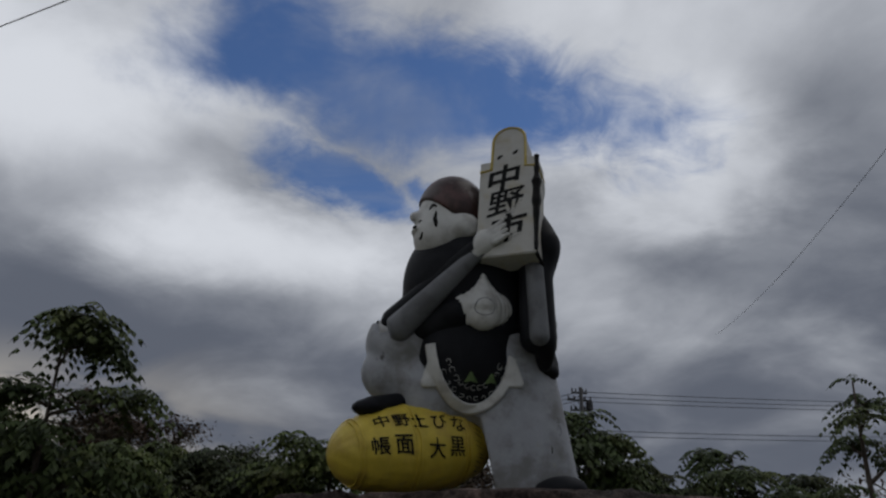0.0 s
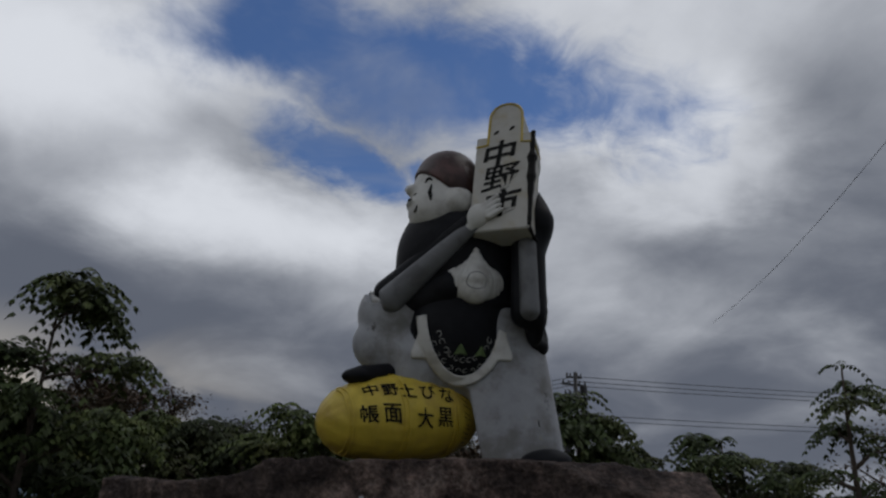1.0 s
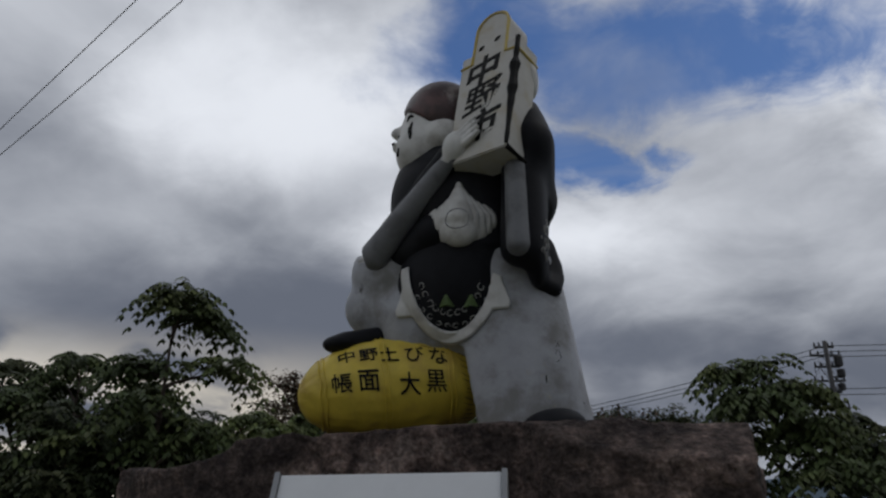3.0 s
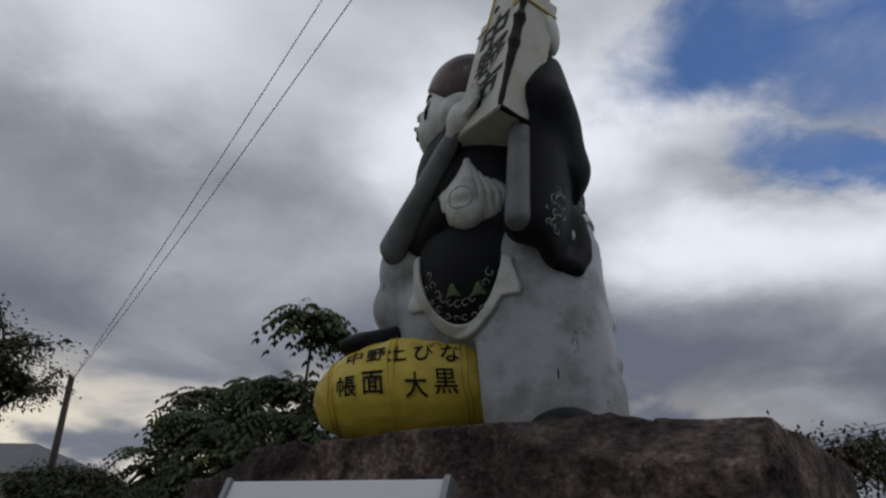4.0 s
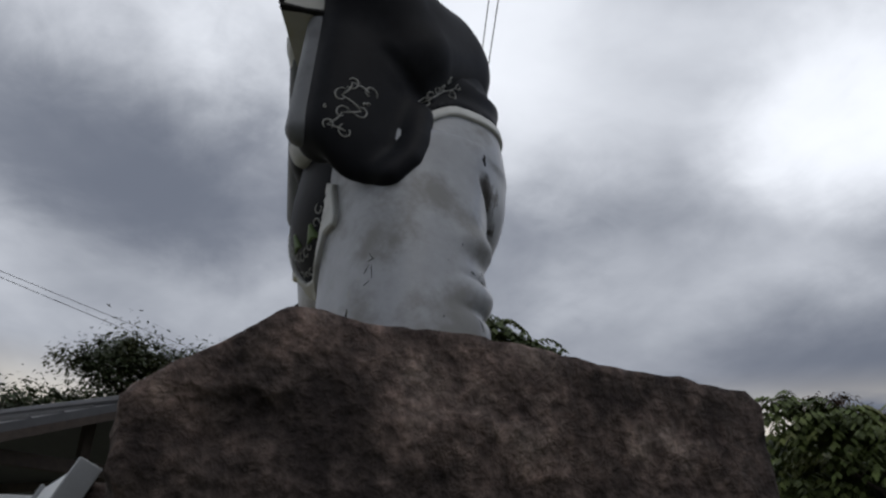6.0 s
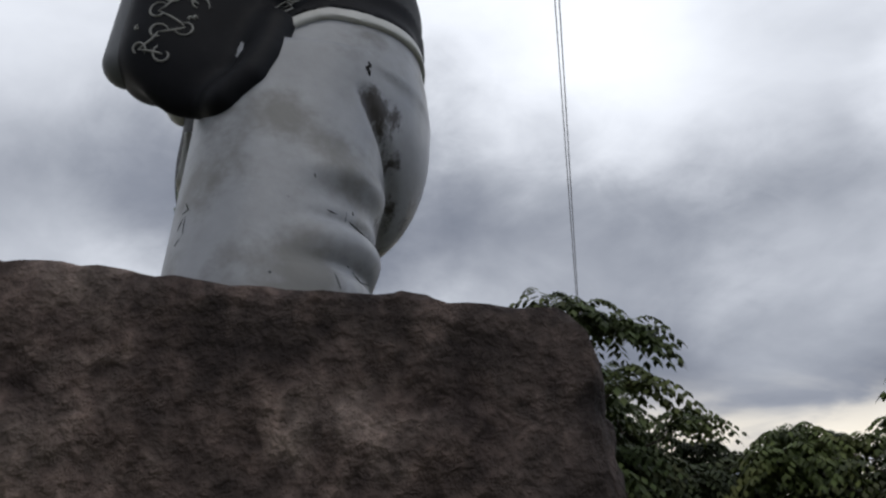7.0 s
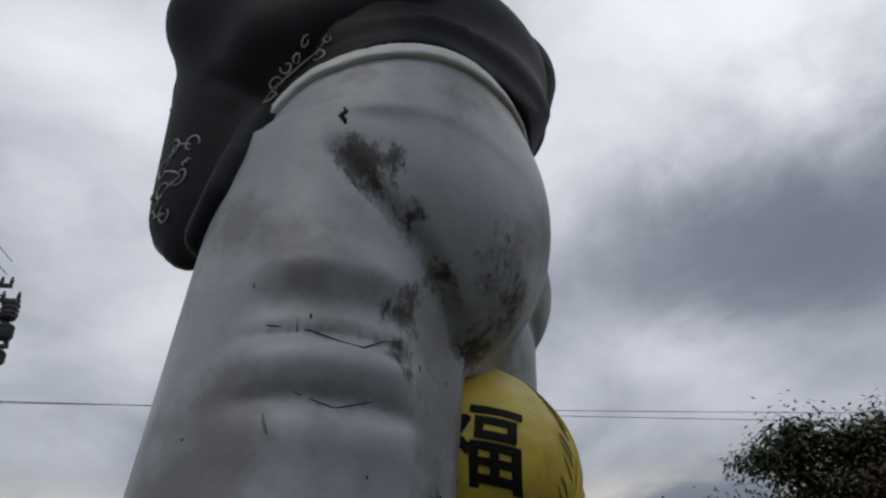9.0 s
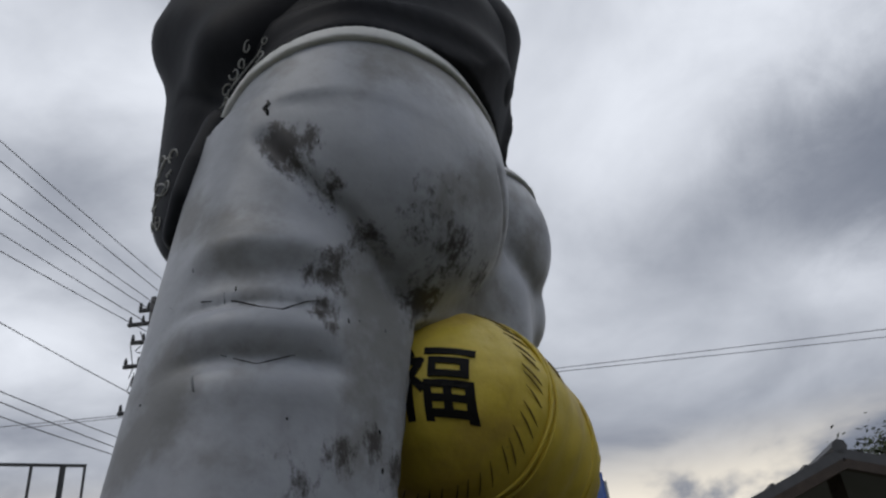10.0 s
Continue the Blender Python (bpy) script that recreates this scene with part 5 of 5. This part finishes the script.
# the pair that passes over the statue to the wooden pole
for y0, z0, y1, z1 in ((7.45, 10.59, -3.55, 16.07), (7.52, 9.52, -3.37, 14.07)):
    wire((-20.1, 17.6, 6.2), (0, y0, z0), 0.25, r=0.009)
    wire((0, y0, z0), (22, y1, z1), 0.0, r=0.009)
# the far line
for dz, dy in ((0.07, 0), (-0.07, 0.3), (-0.2, 0.6), (-1.45, 0), (-1.6, 0.35)):
    wire((10.9, 28.7 + dy, 7.05 + dz), (54, 31.6 + dy, 8.3 + dz), 0.4, r=0.014)
    wire((10.9, 28.7 + dy, 7.05 + dz), (-10, 44.5 + dy, 5.8 + dz), 0.5, r=0.014)
# lines of the pole with the transformers, which pass over the way: at the pole, and where they are nearest
LINES = [
    ((-3.95, -5.77), (0.17, -3.12), 9.02), ((-3.94, -5.78), (0.09, -3.19), 8.73), ((-3.85, -5.83), (-0.12, -3.64), 8.49), ((-3.86, -5.82), (-0.19, -3.73), 8.28),
    ((-3.84, -5.83), (-0.32, -3.93), 8.00), ((-3.81, -5.85), (-0.45, -4.18), 7.84), ((-3.62, -5.94), (-0.58, -3.94), 6.59), ((-3.61, -5.95), (-0.87, -4.28), 5.71),
    ((-3.59, -5.96), (-0.87, -4.20), 5.53), ((-3.58, -5.96), (-0.98, -4.43), 5.40),
]
for (ax, ay), (bx, by), z in LINES:
    wire((ax - 0.06 * (bx - ax), ay - 0.06 * (by - ay), z), (ax + 3.2 * (bx - ax), ay + 3.2 * (by - ay), z), 0.10, r=0.008)
wire((9.7, 9.0, 8.2), (13.6, 22.6, 8.0), 0.3, "single thin overhead cable", r=0.006)
# a line that runs past the pavilion
for ax, ay, bx, by, z in ((-11.12, 5.24, -8.10, 1.32, 5.84), (-11.11, 5.20, -7.93, 1.39, 5.71)):
    wire((ax - 3 * (bx - ax), ay - 3 * (by - ay), z), (bx + 2 * (bx - ax), by + 2 * (by - ay), z), 0.1, r=0.006)


# ------------------------------------------------------------------ the pavilion and small buildings
def pavilion():
    root = thing("pavilion", (-7.2, 4.0, 0), "small open timber pavilion with a dark seamed gable roof", "pavilion", turn=30)
    half_l, half_w, eave, ridge = 2.6, 1.9, 2.27, 2.95
    for sy in (-1, 1):
        bm = bmesh.new()
        a = [(-half_l, 0, ridge), (half_l, 0, ridge), (half_l, sy * half_w, eave), (-half_l, sy * half_w, eave)]
        f = bm.faces.new([bm.verts.new(q) for q in (a if sy > 0 else a[::-1])])
        r = bmesh.ops.extrude_face_region(bm, geom=[f])
        bmesh.ops.translate(bm, verts=[g for g in r["geom"] if isinstance(g, bmesh.types.BMVert)], vec=(0, 0, -0.09))
        bmesh.ops.recalc_face_normals(bm, faces=bm.faces[:])
        slope = part("roof_slope", bm, ROOFING, root)
        for k in range(5):
            t = (k + 1) / 5.6
            bm = bmesh.new()
            box(bm, (-half_l, sy * half_w * t - 0.02, ridge + (eave - ridge) * t - 0.01), (half_l, sy * half_w * t + 0.02, ridge + (eave - ridge) * t + 0.022), 0.005)
            part("seam", bm, ROOFING, slope)
    bm = bmesh.new()
    tube(bm, [(-half_l, 0, ridge + 0.02), (half_l, 0, ridge + 0.02)], 0.07, 8)
    part("ridge_cap", bm, ROOFING, root)
    for sx in (-1, 1):
        for sy in (-1, 1):
            bm = bmesh.new()
            box(bm, (sx * 2.1 - 0.08, sy * 1.5 - 0.08, 0), (sx * 2.1 + 0.08, sy * 1.5 + 0.08, 2.36), 0.01)
            part("post", bm, TIMBER, root)
            bm = bmesh.new()
            tube(bm, [(sx * (half_l - 0.05), 0, ridge - 0.13), (sx * (half_l - 0.05), sy * (half_w - 0.02), eave - 0.13)], 0.07, 4)
            part("barge_board", bm, TIMBER, root)
        bm = bmesh.new()
        box(bm, (sx * 2.1 - 0.07, -1.6, 2.17), (sx * 2.1 + 0.07, 1.6, 2.32), 0.01)
        part("tie_beam", bm, TIMBER, root)
        bm = bmesh.new()
        box(bm, (sx * 2.1 - 0.05, -0.06, 2.32), (sx * 2.1 + 0.05, 0.06, ridge - 0.1), 0.01)
        part("king_post", bm, TIMBER, root)
    for sy in (-1, 1):
        bm = bmesh.new()
        box(bm, (-2.3, sy * 1.5 - 0.06, 2.20), (2.3, sy * 1.5 + 0.06, 2.34), 0.01)
        part("plate_beam", bm, TIMBER, root)
    return root


pavilion()


def metal_frame():
    root = thing("metal_frame", (-0.79, -2.80, 0), "tall dark metal frame of uprights and a top rail", "frame", turn=158.7)
    for x, w in ((-2.6, 0.02), (-1.2, 0.02), (-0.50, 0.018), (0.13, 0.018), (0.48, 0.035), (0.73, 0.016)):
        bm = bmesh.new()
        box(bm, (x - w, -0.03, 0), (x + w, 0.03, 4.20), 0.006)
        part("upright", bm, DARKMETAL, root)
    for z in (4.22, 2.4):
        bm = bmesh.new()
        box(bm, (-2.65, -0.02, z - 0.018), (0.75, 0.02, z + 0.018), 0.006)
        part("rail", bm, DARKMETAL, root)
    return root


metal_frame()


def banner(at, w, h, z, turn, label, ground_mat, bars):
    """A board on two posts with bars for its unreadable writing."""
    root = thing("sign_board", at, label, "sign", turn=turn)
    bm = bmesh.new()
    box(bm, (-w / 2, -0.02, z), (w / 2, 0.02, z + h), 0.006)
    part("board", bm, ground_mat, root)
    for x in (-w * 0.42, w * 0.42):
        bm = bmesh.new()
        tube(bm, [(x, 0.05, 0), (x, 0.05, z + h * 0.9)], 0.03, 8)
        part("post", bm, STEEL, root)
    for x0, x1, z0, z1, mt in bars:
        bm = bmesh.new()
        box(bm, (-w / 2 + x0 * w, -0.032, z + z0 * h), (-w / 2 + x1 * w, -0.021, z + z1 * h), 0.002)
        part("writing_bar", bm, mt, root)
    return root


RED = material("red sign paint", (0.40, 0.05, 0.04), 0.5, vary=0.15, bump=0.03)
BLUE = material("blue sign paint", (0.06, 0.12, 0.36), 0.5, vary=0.15, bump=0.03)
PINK = material("pink sign paint", (0.50, 0.22, 0.30), 0.5, vary=0.15, bump=0.03)
banner((-4.2, 5.03, 0), 1.8, 0.42, 1.44, 65, "white roadside sign board with red and dark writing", PANEL, [(0.06, 0.09, 0.15, 0.85, INK)] + [(0.14 + 0.095 * k, 0.20 + 0.095 * k, 0.2, 0.8, RED) for k in range(8)])
banner((-7.7, 1.15, 0), 0.34, 1.3, 2.60, 60, "narrow blue and pink sign on posts", BLUE, [(0.05, 0.95, 0.05, 0.42, PINK), (0.1, 0.9, 0.55, 0.62, PANEL)])


def house(at, w, d, h, turn):
    root = thing("house", at, "pale plastered house with a dark hipped roof", "house", turn=turn)
    bm = bmesh.new()
    box(bm, (-w / 2, -d / 2, 0), (w / 2, d / 2, h), 0.02)
    part("wall", bm, PLASTER, root)
    bm = bmesh.new()
    e = 0.5
    lo = [bm.verts.new((x, y, h)) for x, y in ((-w / 2 - e, -d / 2 - e), (w / 2 + e, -d / 2 - e), (w / 2 + e, d / 2 + e), (-w / 2 - e, d / 2 + e))]
    hi = [bm.verts.new((x, 0, h + 1.6)) for x in (-w / 4, w / 4)]
    for f in ((lo[0], lo[1], hi[1], hi[0]), (lo[1], lo[2], hi[1]), (lo[2], lo[3], hi[0], hi[1]), (lo[3], lo[0], hi[0]), (lo[3], lo[2], lo[1], lo[0])):
        bm.faces.new(f)
    part("roof", bm, ROOFING, root)
    for s in (-1, 1):
        for k in range(3):
            for z in (1.0, 4.0):
                if z + 1.4 > h:
                    continue
                x = -w / 2 + w * (k + 0.5) / 3
                bm = bmesh.new()
                box(bm, (x - 0.8, s * d / 2 - 0.05, z), (x + 0.8, s * d / 2 + 0.05, z + 1.3), 0.01)
                win = part("window", bm, DARKMETAL, root)
                bm = bmesh.new()
                box(bm, (x - 0.7, s * (d / 2 + 0.055) - 0.006, z + 0.1), (x + 0.7, s * (d / 2 + 0.055) + 0.006, z + 1.2))
                part("pane", bm, GLASS, win)
    return root


GLASS = material("window glass", (0.05, 0.06, 0.07), 0.08, vary=0.1, bump=0.0, spec=0.8)
house((-19.5, -27.0, 0), 8, 6, 4.2, 30)
house((-30.0, 21.0, 0), 10, 8, 3.4, 20)
